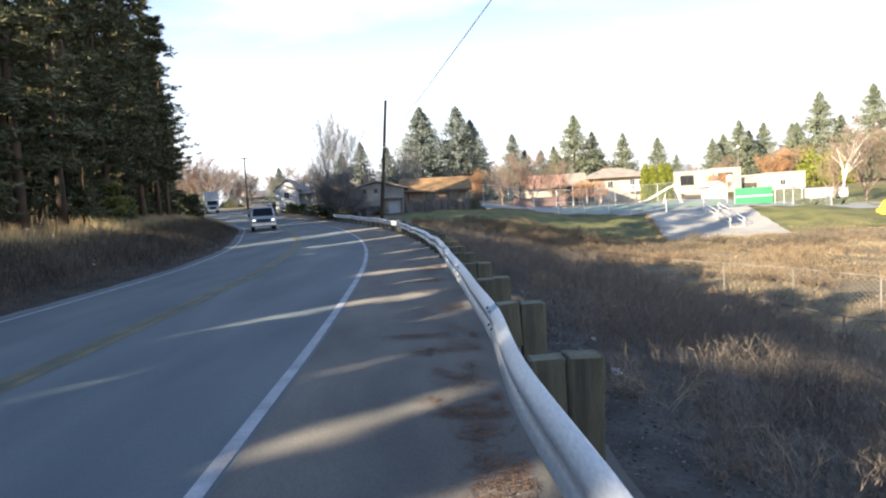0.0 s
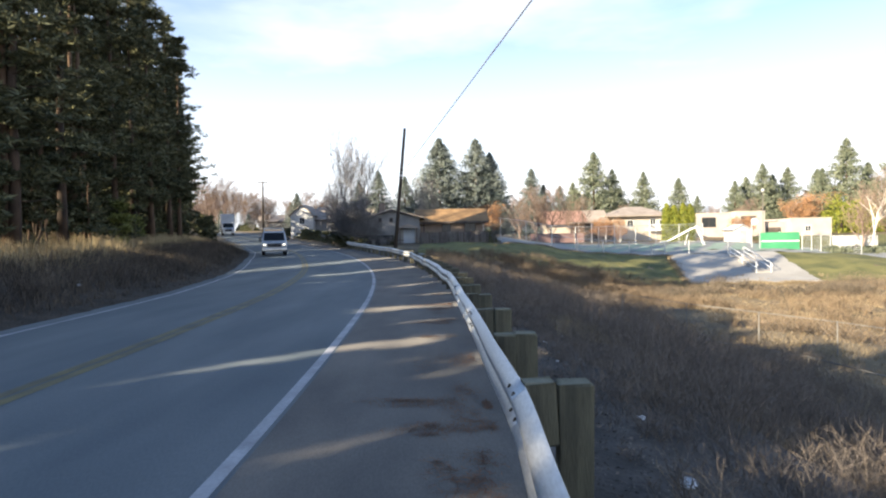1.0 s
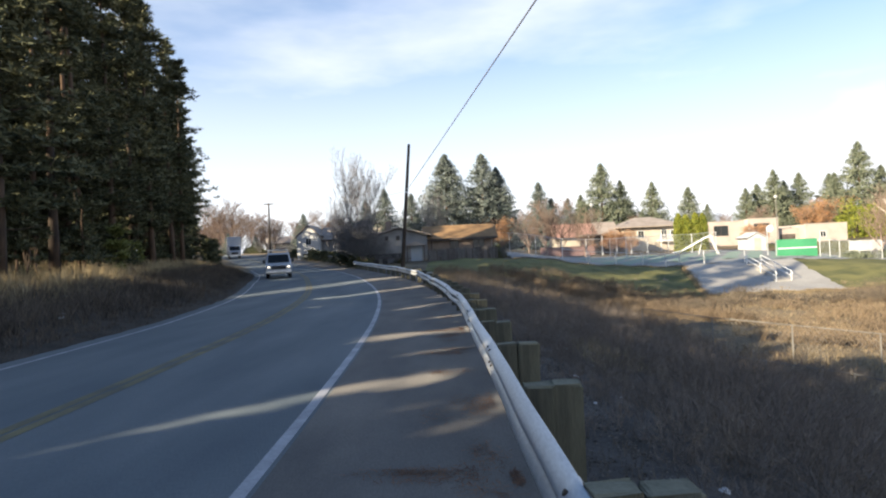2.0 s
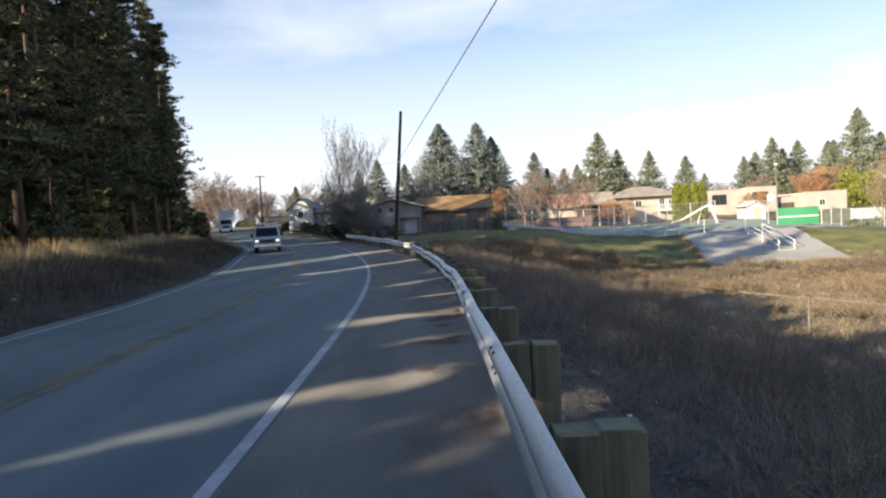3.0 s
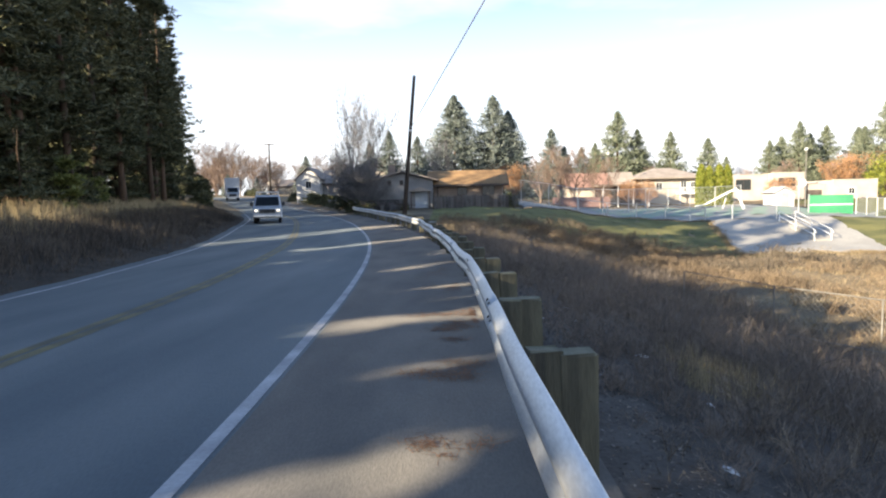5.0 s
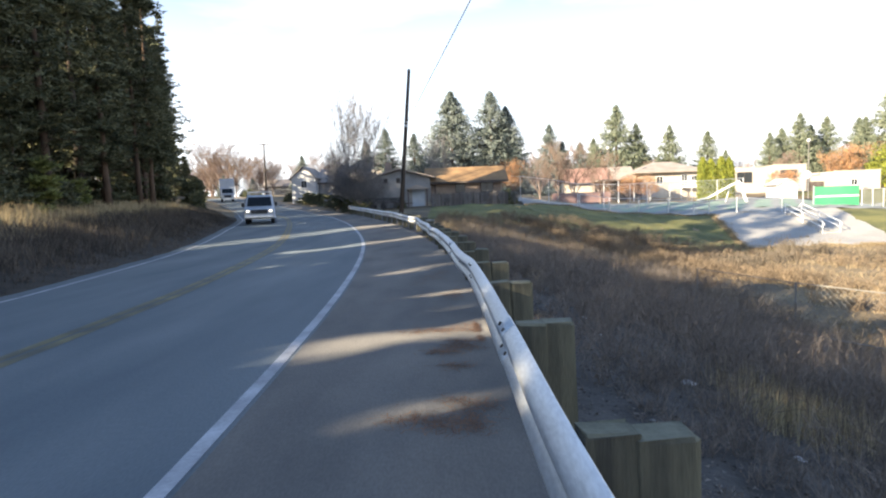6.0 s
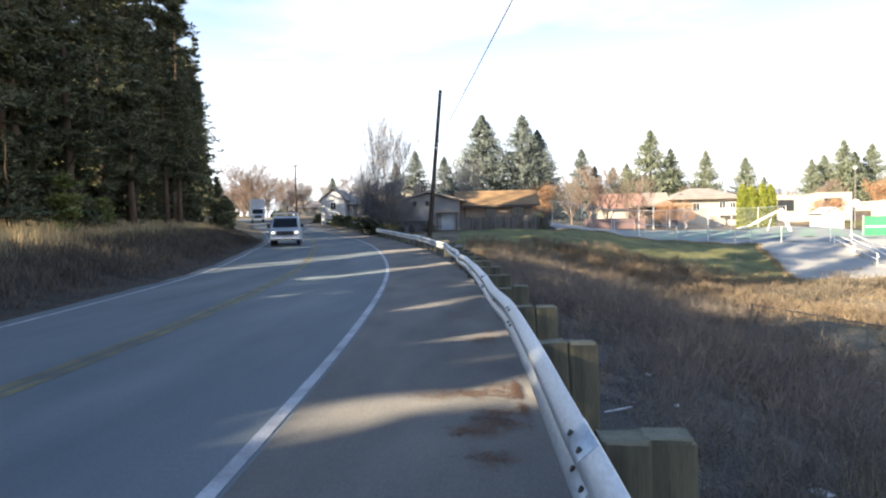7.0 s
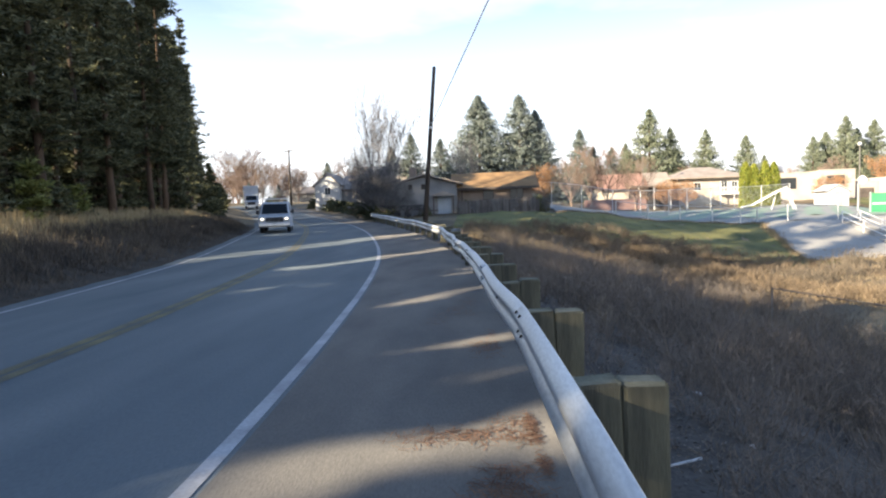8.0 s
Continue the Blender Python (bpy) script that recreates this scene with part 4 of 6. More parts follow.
# low brush across the field
p = scatter(RV, 34000, 9, 60, 2, 52, lambda x, y: patchy(x, y, 0.3) > -0.9)
blades("field_grass", "golden dry grass over the low field", "grass", p, 0.22 + 0.08 * patchy(p[:, 0], p[:, 1], 0.5), 0.012, 5, 0.9, M_STRAW, 6)
p = scatter(RV, 6200, 4, 52, 20, 52, lambda x, y: (patchy(x, y, 0.42, 2.0) > 0.05) & (x - edge_x(y) > 7) & ~((x > 20) & (y > 46.5)))
brush("field_brush", "brown dry brush mounds in the field", p, 0.65 + 0.25 * patchy(p[:, 0], p[:, 1], 0.8), M_BRUSH, 7, stems=7, forks=3, tips=2, wid=0.012, spread=1.0)
p = scatter(RV, 1700, -2, 16, 31, 49, lambda x, y: (x - edge_x(y) > 3.6) & (x - edge_x(y) < 22))
brush("bank_brush", "brown and straw-coloured brush below the lawn", p, 0.7 + 0.25 * patchy(p[:, 0], p[:, 1], 0.8), M_BRUSH, 17, stems=7, forks=3, tips=2, wid=0.010, spread=0.9)
p = scatter(RV, 900, 8, 36, 37, 46.5, lambda x, y: (patchy(x, y, 0.55, 0.7) > 0.25) & ~((x > 20) & (y > 45.5)))
brush("brush_mounds", "rounded dark brown dry brush mounds below the concrete apron", p, 0.75 + 0.3 * patchy(p[:, 0], p[:, 1], 0.55, 0.7), M_BRUSH_DARK, 27, stems=8, forks=4, tips=2, wid=0.014, spread=1.0)
# straw tussocks at the top of the slope near the pole
p = scatter(RV, 1500, -1.6, 3.2, 32.3, 38.2, lambda x, y: (x - edge_x(y) > 4.2) & (patchy(x, y, 1.4) > -0.6))
blades("straw_tussocks", "pale straw-coloured tall grass behind the guard rail", "grass", p, 0.75, 0.010, 10, 0.4, M_STRAW, 8)
# bank below the wood
p = scatter(RV, 15000, -28, -9, 2, 60, lambda x, y: (edge_x(y) - left_w(y) - 3.6 - x > 0) & (edge_x(y) - left_w(y) - x < 10))
bb = edge_x(p[:, 1]) - left_w(p[:, 1]) - p[:, 0]
blades("bank_grass", "tall dry straw grass along the bank below the pines, coloured as if sunlit", "grass", p, 0.22 + 0.40 * ss(3, 5, bb), 0.009, 9, 0.45, M_LIT_STRAW, 9)
# lower bank: dark growth whose colour includes painted shade
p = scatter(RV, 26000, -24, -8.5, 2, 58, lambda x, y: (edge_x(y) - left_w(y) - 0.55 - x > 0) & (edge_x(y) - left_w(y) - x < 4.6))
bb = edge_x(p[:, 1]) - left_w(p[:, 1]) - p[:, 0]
blades("bank_weeds", "dark withered weeds on the lower bank, shade in their colour", "weeds", p, 0.12 + 0.40 * ss(0.6, 2.5, bb), 0.011, 6, 0.9, M_SHADED_WEED, 10, fork=1)
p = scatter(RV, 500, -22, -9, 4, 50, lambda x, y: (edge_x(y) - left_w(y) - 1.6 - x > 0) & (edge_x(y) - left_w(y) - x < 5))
brush("bank_bushes", "dark bare bushes on the bank below the pines, shade in their colour", p, RV.uniform(0.5, 0.9, len(p)), M_SHADED_WEED, 19, stems=8, forks=4, tips=2, wid=0.008, spread=0.9)
# lawn on the bank in front of the brown house and the court
lawn_v, lawn_f = [], []
lx, ly2 = np.arange(-3, 24.1, 1.0), np.arange(46, 63.1, 1.0)


for y in ly2:
    for x in lx:
        xx = x if x < 23 else 21.2 + (y - 50.5) * 0.25
        lawn_v.append((xx, y, gz(xx, y) + 0.05 + 0.02 * math.sin(x * 2.1 + y)))
for j in range(len(ly2) - 1):
    for i in range(len(lx) - 1):
        q = j * len(lx) + i
        lawn_f.append((q, q + 1, q + len(lx) + 1, q + len(lx)))
tagged(raw("lawn", lawn_v, lawn_f, M_LAWN, smooth=True), "mown green grass bank beside the sports court", "lawn", kind="structure")
p = scatter(RV, 9000, -3, 22, 45.5, 62.5, lambda x, y: x < 21 + (y - 50.5) * 0.25)
blades("lawn_grass", "short green and straw winter grass", "grass", p, 0.10, 0.02, 5, 0.5, M_LAWN, 12)
# needle litter on the shoulder
def litter(x, y, rx, ry, n, seed):
    r = np.random.RandomState(seed)
    k = r.randint(0, 7, n)
    ox, oy = r.normal(0, rx, 7), r.normal(0, ry * 1.3, 7)
    q = np.stack([x + ox[k] + r.normal(0, rx * 0.5, n), y + oy[k] + r.normal(0, ry * 0.5, n), np.zeros(n)], 1)
    q[:, 0] = np.minimum(q[:, 0], [rail_x(v) - 0.02 for v in q[:, 1]])
    q[:, 2] = road_z(q[:, 1]) + 0.006 + r.uniform(0, 0.014, n)
    a = r.uniform(0, math.tau, n)
    d = np.stack([np.cos(a), np.sin(a), r.uniform(-0.1, 0.1, n)], 1) * 0.055
    w = np.stack([-np.sin(a), np.cos(a), np.zeros(n)], 1) * 0.004
    tagged(tri_mesh("needle_litter", np.stack([q - d - w, q - d + w, q + d], 1), M_LITTER), "drift of fallen reddish-brown pine needles on the road shoulder", "litter", group="needle drifts", kind="stuff")


for i, (x, y, rx, ry2, n) in enumerate(((-0.85, 9.9, 0.13, 0.10, 900), (-0.85, 10.95, 0.20, 0.10, 900), (-0.73, 4.2, 0.12, 0.25, 500), (-1.0, 7.9, 0.17, 0.12, 800), (-0.72, 2.6, 0.10, 0.2, 350),
                                       (-0.70, -1.7, 0.12, 0.16, 900), (-0.72, -0.6, 0.12, 0.08, 600), (-1.15, 2.3, 0.25, 0.06, 600), (-0.8, 1.4, 0.16, 0.06, 500), (-0.9, 13.4, 0.12, 0.2, 350),
                                       (-1.3, 16.5, 0.15, 0.3, 450), (-0.75, 0.4, 0.10, 0.12, 450), (-1.1, 6.2, 0.10, 0.08, 250))):
    litter(x, y, rx * 1.35, ry2 * 1.5, int(n * 0.62), 40 + i)
# dead leaves, twigs and grit on the verge behind the posts
M_GRIT = mat("dead_leaf_debris", (0.05, 0.042, 0.035), (0.24, 0.21, 0.18), 1.5, 0.95, 0, 12, vary=0.8, island=True)
rg = np.random.RandomState(91)
n = 36000
gy_ = rg.uniform(-7, 30, n)
gx_ = edge_x(gy_) + 2.55 + np.abs(rg.normal(0, 1.0, n))
q = np.stack([gx_, gy_, ground_z(gx_, gy_) + 0.03 + rg.uniform(0, 0.03, n)], 1)
t = leaf_tris(rg, q, 0.036, 0.01, 1, flat=0.7)
tagged(tri_mesh("verge_debris", t, M_GRIT), "dead leaves and grit behind the guard rail", "debris", kind="stuff")

# ---------------------------------------------------------------- poles and wires
def wire(a, b, sag, r=0.012, name="overhead_wire"):
    a, b = Vector(a), Vector(b)
    pts = [a.lerp(b, t) - Vector((0, 0, 4 * sag * t * (1 - t))) for t in np.linspace(0, 1, 25)]
    return tagged(link(name, tube_bm(pts, r, 5), M_WIRE, smooth=True), "thin dark overhead cable", "cable", group="overhead cables")


pole = tagged(empty("utility_pole", (-4.72, 46, gz(-4.72, 46))), "leaning dark creosoted wooden utility pole behind the guard rail", "utility pole")
zb = gz(-4.72, 46)
part("shaft", tube_bm([(0, 0, -0.3), (0.5, 0, 5), (1.02, 0, 10.65 - zb)], [0.17, 0.145, 0.11], 10), M_POLE, pole, smooth=True)
part("band", tube_bm([(0.66, 0, 6.45), (0.68, 0, 6.6)], [0.155, 0.155], 10), M_GALV, pole, "metal band")
part("insulator", tube_bm([(0.72, -0.16, 6.72), (0.72, -0.22, 6.78), (0.72, -0.3, 6.8)], [0.03, 0.05, 0.03], 8), M_GALV, pole)
wire((-3.98, 45.7, 6.95), (7.2, -30, 7.2), 0.06, 0.019)
wire((-4.0, 46.2, 6.9), (-38.7, 125, 12.5), 0.5, 0.012)
pole2 = tagged(empty("utility_pole", (-38.8, 125, gz(-38.8, 125))), "distant wooden utility pole with a crossarm", "utility pole")
zb2 = gz(-38.8, 125)
part("shaft", tube_bm([(0, 0, -0.3), (0.05, 0, 14.2 - zb2)], [0.22, 0.15], 10), M_POLE, pole2, smooth=True)
part("crossarm", box_bm(-1.0, 1.1, -0.08, 0.08, 13.9 - zb2, 14.1 - zb2, 0.01), M_POLE, pole2)
for s in (-0.9, 0.95):
    part("insulator", tube_bm([(s, 0, 14.1 - zb2), (s, 0, 14.35 - zb2)], [0.05, 0.04], 6), M_GALV, pole2)

# ---------------------------------------------------------------- houses
M_ROOF_BROWN = mat("brown_shingles", (0.20, 0.12, 0.06), (0.34, 0.21, 0.10), 0.8, 0.9, 0.6, 14)
M_ROOF_GREY = mat("tan_shingles", (0.26, 0.22, 0.19), (0.36, 0.31, 0.27), 0.8, 0.9, 0.6, 14)
M_ROOF_RED = mat("reddish_shingles", (0.22, 0.125, 0.10), (0.33, 0.20, 0.16), 0.8, 0.9, 0.6, 14)
M_WALL_BROWN = mat("brown_boarding", (0.20, 0.155, 0.125), (0.30, 0.235, 0.19), 0.7, 0.9, 0.4, 12)
M_WALL_GREY = mat("grey_board_siding", (0.20, 0.20, 0.205), (0.29, 0.285, 0.28), 0.7, 0.9, 0.3, 12)
M_WALL_CREAM = mat("cream_siding", (0.40, 0.35, 0.29), (0.52, 0.46, 0.38), 0.6, 0.9, 0.2, 12)
M_WALL_ADOBE = mat("pinkish_stucco", (0.38, 0.335, 0.30), (0.47, 0.415, 0.375), 0.5, 0.9, 0.3, 10)
M_WHITE = mat("white_paint", (0.70, 0.70, 0.70), (0.80, 0.80, 0.80), 1.5, 0.6, 0.1, 20)
M_OFFWHITE = mat("weathered_white_siding", (0.42, 0.43, 0.44), (0.54, 0.54, 0.54), 0.8, 0.85, 0.2, 12)
M_BLUE_DOOR = mat("pale_blue_door", (0.32, 0.38, 0.46), (0.42, 0.48, 0.55), 1.0, 0.7, 0.1, 12)
M_RED = mat("dull_red_paint", (0.15, 0.095, 0.088), (0.22, 0.14, 0.128), 0.9, 0.85, 0.2, 12)
M_DARKWOOD = mat("dark_timber", (0.06, 0.05, 0.045), (0.12, 0.10, 0.09), 1.0, 0.9, 0.3, 12)
M_GREEN = mat("green_painted_board", (0.04, 0.22, 0.105), (0.07, 0.30, 0.15), 0.4, 0.7, 0.1, 10)
M_GLASS = glass_mat("window_glass")
M_TRIM0 = mat("dark_rubber_and_glass", (0.02, 0.02, 0.022), (0.05, 0.05, 0.052), 2, 0.6, 0.05, 12)


def window(parent, x, y, z, w, h, face=-1, axis="y", trim=None):
    """A framed window on a wall whose outer face lies at y (or at x)."""
    def b(u0, u1, n0, n1, z0, z1):
        n0, n1 = sorted((n0, n1))
        return box_bm(u0, u1, n0, n1, z0, z1) if axis == "y" else box_bm(n0, n1, u0, u1, z0, z1)
    u, n = (x, y) if axis == "y" else (y, x)
    f = face
    bm = b(u - w / 2, u + w / 2, n + f * 0.012, n + f * 0.03, z, z + h)
    win = part("window", bm, M_GLASS, parent, "dark window pane")
    fr = bmesh.new()
    for u0, u1, z0, z1 in ((u - w / 2 - 0.08, u - w / 2, z - 0.08, z + h + 0.08), (u + w / 2, u + w / 2 + 0.08, z - 0.08, z + h + 0.08),
                           (u - w / 2, u + w / 2, z - 0.08, z), (u - w / 2, u + w / 2, z + h, z + h + 0.08), (u - 0.025, u + 0.025, z, z + h)):
        n0, n1 = sorted((n - f * 0.01, n + f * 0.055))
        if axis == "y":
            add_box(fr, u0, u1, n0, n1, z0, z1)
        else:
            add_box(fr, n0, n1, u0, u1, z0, z1)
    part("frame", fr, trim or M_WHITE, win)


def gable_roof(parent, x0, x1, y0, y1, ze, zr, axis, material, over=0.5, th=0.16):
    """A pitched roof slab; axis: the direction of the ridge."""
    a0, a1, c0, c1 = (x0, x1, y0, y1) if axis == "x" else (y0, y1, x0, x1)
    mid = (c0 + c1) / 2
    sl = (zr - ze) / (mid - c0)
    lo = ze - sl * over
    poly = [(c0 - over, lo), (mid, zr), (c1 + over, lo), (c1 + over, lo + th), (mid, zr + th), (c0 - over, lo + th)]
    part("roof", prism(bmesh.new(), poly, axis, a0 - over, a1 + over), material, parent)
    for c in (c0 - over - 0.03, c1 + over + 0.005):
        fb = bmesh.new()
        if axis == "x":
            add_box(fb, a0 - over, a1 + over, c, c + 0.025, lo - 0.05, lo + th + 0.01)
        else:
            add_box(fb, c, c + 0.025, a0 - over, a1 + over, lo - 0.05, lo + th + 0.01)
        part("fascia", fb, M_DARKWOOD, parent)


def gable_walls(parent, x0, x1, y0, y1, z0, ze, zr, axis, material):
    a0, a1, c0, c1 = (x0, x1, y0, y1) if axis == "x" else (y0, y1, x0, x1)
    mid = (c0 + c1) / 2
    poly = [(c0, z0), (c1, z0), (c1, ze), (mid, zr - 0.02), (c0, ze)]
    return part("wall", prism(bmesh.new(), poly, axis, a0, a1), material, parent)


def hip_roof(parent, x0, x1, y0, y1, ze, zr, material, over=0.6, th=0.2):
    bm = bmesh.new()
    X0, X1, Y0, Y1 = x0 - over, x1 + over, y0 - over, y1 + over
    r = (Y1 - Y0) / 2
    base = [bm.verts.new(v) for v in ((X0, Y0, ze), (X1, Y0, ze), (X1, Y1, ze), (X0, Y1, ze))]
    up = [bm.verts.new(v) for v in ((X0, Y0, ze + th), (X1, Y0, ze + th), (X1, Y1, ze + th), (X0, Y1, ze + th))]
    a, b = bm.verts.new((X0 + r * 0.9, (Y0 + Y1) / 2, zr)), bm.verts.new((X1 - r * 0.9, (Y0 + Y1) / 2, zr))
    bm.faces.new(base[::-1])
    for k in range(4):
        bm.faces.new((base[k], base[(k + 1) % 4], up[(k + 1) % 4], up[k]))
    bm.faces.new((up[0], up[1], b, a))
    bm.faces.new((up[1], up[2], b))
    bm.faces.new((up[2], up[3], a, b))
    bm.faces.new((up[3], up[0], a))
    part("roof", bm, material, parent)


# brown single-storey house beyond the rail
h1 = tagged(empty("brown_house"), "low brown single-storey house with a long shingled roof", "house")
gable_walls(h1, -3.3, 4.1, 66.9, 74, 0.9, 3.5, 4.85, "x", M_WALL_BROWN)
gable_roof(h1, -3.3, 4.1, 66.9, 74, 3.55, 4.95, "x", M_ROOF_BROWN, 0.7)
gable_walls(h1, -9.6, -3.3, 66.0, 74, 0.9, 3.95, 4.75, "y", M_WALL_GREY)
gable_roof(h1, -9.6, -3.3, 66.0, 74, 4.0, 4.85, "y", M_ROOF_GREY, 0.5)
gable_walls(h1, -12.4, -9.7, 70.5, 75, 0.9, 3.4, 4.5, "x", M_WALL_BROWN)
gable_roof(h1, -12.4, -9.7, 70.5, 75, 3.45, 4.6, "x", M_ROOF_GREY, 0.5)
door = part("garage_door", box_bm(-5.2, -3.9, 65.93, 65.99, 1.0, 2.75, 0.01), M_BLUE_DOOR, h1, "pale blue painted door")
for z in (1.4, 1.85, 2.3):
    part("door_rib", box_bm(-5.15, -3.95, 65.90, 65.928, z, z + 0.06), M_BLUE_DOOR, door)
for x in (-7.9, -6.6):
    window(h1, x, 66.0, 3.55, 0.25, 0.35, trim=M_DARKWOOD)
window(h1, -0.2, 66.9, 2.3, 0.9, 0.8, trim=M_DARKWOOD)
window(h1, 2.6, 66.9, 2.1, 1.2, 1.1, trim=M_DARKWOOD)
part("chimney", box_bm(-8.4, -7.7, 70, 70.7, 4.3, 5.9, 0.02), M_WALL_BROWN, h1)
part("porch_post", box_bm(-2.9, -2.75, 66.5, 66.65, 1.0, 3.35), M_DARKWOOD, h1)
lean_to = bmesh.new()
prism(lean_to, [(-5.7, 2.75), (-3.5, 2.75), (-3.5, 2.83), (-4.6, 3.22), (-5.7, 2.83)], "y", 64.9, 65.98)
part("porch_roof", lean_to, M_ROOF_GREY, h1, "small grey gabled porch roof")
for x in (-5.6, -3.68):
    part("porch_post", box_bm(x, x + 0.1, 65.0, 65.1, 1.0, 2.75), M_DARKWOOD, h1)

for i, (x, y, h) in enumerate(((-10.2, 62.5, 1.4), (-11.6, 65.5, 1.6), (-13.2, 69.5, 1.7), (-14.6, 74, 1.9), (-16.6, 79, 1.9), (-18.8, 84, 1.9), (-20.8, 88, 1.8), (-22.6, 92, 1.8))):
    pine(x, y, h, 930 + i, base_frac=0.0, crown_r=1.7, clumps=150, k=16, size=0.3)

# weathered board fence and bushes in front of the brown wall
def board_fence(x0, x1, y, h):
    f = tagged(empty("board_fence"), "low weathered dark board fence before the brown house", "fence")
    r = random.Random(8)
    for x in np.arange(x0, x1 + 0.01, 2.1):
        z = gz(x, y)
        part("post", box_bm(x - 0.06, x + 0.06, y + 0.02, y + 0.14, z - 0.2, z + h + 0.08, 0.01), M_DARKWOOD, f)
    for k in (0.3, 0.8):
        part("rail", box_bm(x0, x1, y - 0.03, y + 0.018, gz((x0 + x1) / 2, y) + h * k, gz((x0 + x1) / 2, y) + h * k + 0.09), M_DARKWOOD, f)
    for x in np.arange(x0, x1, 0.17):
        z = gz(x, y)
        part("board", box_bm(x, x + 0.15, y - 0.055, y - 0.033, z - 0.1, z + h + r.uniform(-0.05, 0.05)), M_FENCE_BOARD, f)


M_FENCE_BOARD = mat("weathered_fence_boards", (0.09, 0.08, 0.075), (0.19, 0.17, 0.155), 1.2, 0.95, 0.3, 14, vary=0.5, stretch=(3, 3, 0.4))
board_fence(-3.1, 4.4, 64.2, 1.25)
for i, (x, y, w, h) in enumerate(((-2.4, 65.6, 1.5, 1.2), (0.7, 65.7, 1.3, 1.0), (4.6, 65.2, 1.8, 1.3), (-6.4, 64.9, 1.2, 0.9))):
    thicket(x, y, w, h, 90 + i, "dark garden bush in front of the brown house", M_NEEDLE)

# a low dark flatbed trailer parked in front of the brown house
flatbed = tagged(empty("flatbed_trailer", (-8.4, 63.4, gz(-8.4, 63.4)), 6), "low dark flatbed trailer parked beside the brown house", "trailer")
part("deck", box_bm(-2.2, 2.2, -0.9, 0.9, 0.62, 0.78, 0.02), M_DARKWOOD, flatbed)
part("side_board", box_bm(-2.2, 2.2, -0.94, -0.902, 0.70, 1.15, 0.01), M_TRIM0, flatbed)
part("drawbar", box_bm(2.2, 3.4, -0.06, 0.06, 0.5, 0.6), M_DARKWOOD, flatbed)
for x in (-0.5, 0.5):
    b = bmesh.new()
    bmesh.ops.create_cone(b, cap_ends=True, segments=16, radius1=0.34, radius2=0.34, depth=0.2, matrix=Matrix.Translation((x, -0.8, 0.33)) @ Matrix.Rotation(radians(90), 4, "X"))
    part("wheel", b, M_TRIM0, flatbed)

# cream two-level house with a hip roof
h2 = tagged(empty("cream_house"), "cream two-level house with a low hipped tan roof and a balcony", "house")
part("wall", box_bm(30.5, 40.0, 105, 113, 0.0, 4.9), M_WALL_CREAM, h2)
hip_roof(h2, 30.0, 40.4, 104.6, 113, 4.75, 6.7, M_ROOF_GREY, 0.7)
part("wall", box_bm(18.5, 30.48, 105.5, 113, 0.0, 3.7), M_WALL_CREAM, h2)
gable_roof(h2, 18.5, 25.5, 105.5, 113, 3.75, 6.0, "x", M_ROOF_RED, 0.6)
gable_roof(h2, 26.6, 29.4, 105.5, 113, 3.75, 6.02, "x", M_ROOF_GREY, 0.6)
part("balcony", box_bm(36.4, 40.6, 103.6, 104.98, 2.1, 2.3), M_WHITE, h2)
bal = bmesh.new()
add_box(bal, 36.4, 40.6, 103.55, 103.62, 3.15, 3.25)
for x in np.arange(36.45, 40.6, 0.22):
    add_box(bal, x, x + 0.05, 103.56, 103.61, 2.3, 3.15)
part("railing", bal, M_WHITE, h2)
for x in (36.5, 40.4):
    part("balcony_post", box_bm(x, x + 0.12, 103.6, 103.72, 0.2, 2.1), M_WHITE, h2)
window(h2, 33.5, 105, 2.9, 1.0, 1.2)
window(h2, 37.6, 105, 2.4, 0.9, 1.9)
window(h2, 39.2, 105, 2.7, 0.8, 1.4)
window(h2, 28.5, 105.5, 2.0, 1.8, 1.3)
window(h2, 24.5, 105.5, 2.0, 1.5, 1.2)
part("garden_wall", box_bm(13.5, 22.0, 92.0, 92.2, 0.4, 1.9), M_RED, tagged(empty("red_fence"), "dull red board fence behind the court", "fence"))
carport = tagged(empty("carport"), "open dark timber carport with pale posts", "carport")
part("roof", box_bm(22.0, 30.0, 97.5, 103, 3.55, 3.8), M_ROOF_GREY, carport)
for x in (22.4, 24.6, 27.0, 29.4):
    part("post", box_bm(x, x + 0.18, 97.7, 97.88, 0.2, 3.55), M_WHITE, carport)
part("back_wall", box_bm(22.2, 29.8, 102.6, 102.8, 0.2, 3.55), M_DARKWOOD, carport)

# flat-roofed stucco house
h3 = tagged(empty("stucco_house"), "pinkish flat-roofed stucco house with parapets", "house")
for x0, x1, y0, y1, zt in ((48.7, 56.0, 113.5, 122, 5.3), (56.02, 61.8, 112, 122, 5.55), (61.82, 66.2, 113, 122, 3.4), (66.22, 74.1, 111, 121, 4.05)):
    part("wall", box_bm(x0, x1, y0, y1, -1.2, zt, 0.06), M_WALL_ADOBE, h3)
    cop = bmesh.new()
    add_box(cop, x0 - 0.05, x1 + 0.05, y0 - 0.06, y0 + 0.3, zt, zt + 0.12)
    part("parapet", cop, M_WALL_ADOBE, h3)
window(h3, 58.6, 112, 3.2, 2.8, 1.4, trim=M_DARKWOOD)
part("garage_opening", box_bm(62.6, 65.4, 112.9, 112.99, -0.6, 2.4), M_DARKWOOD, h3, "dark recessed opening")
window(h3, 51.6, 113.5, 2.7, 2.6, 1.8, trim=M_DARKWOOD)
window(h3, 69.5, 111, 1.6, 1.0, 1.0)

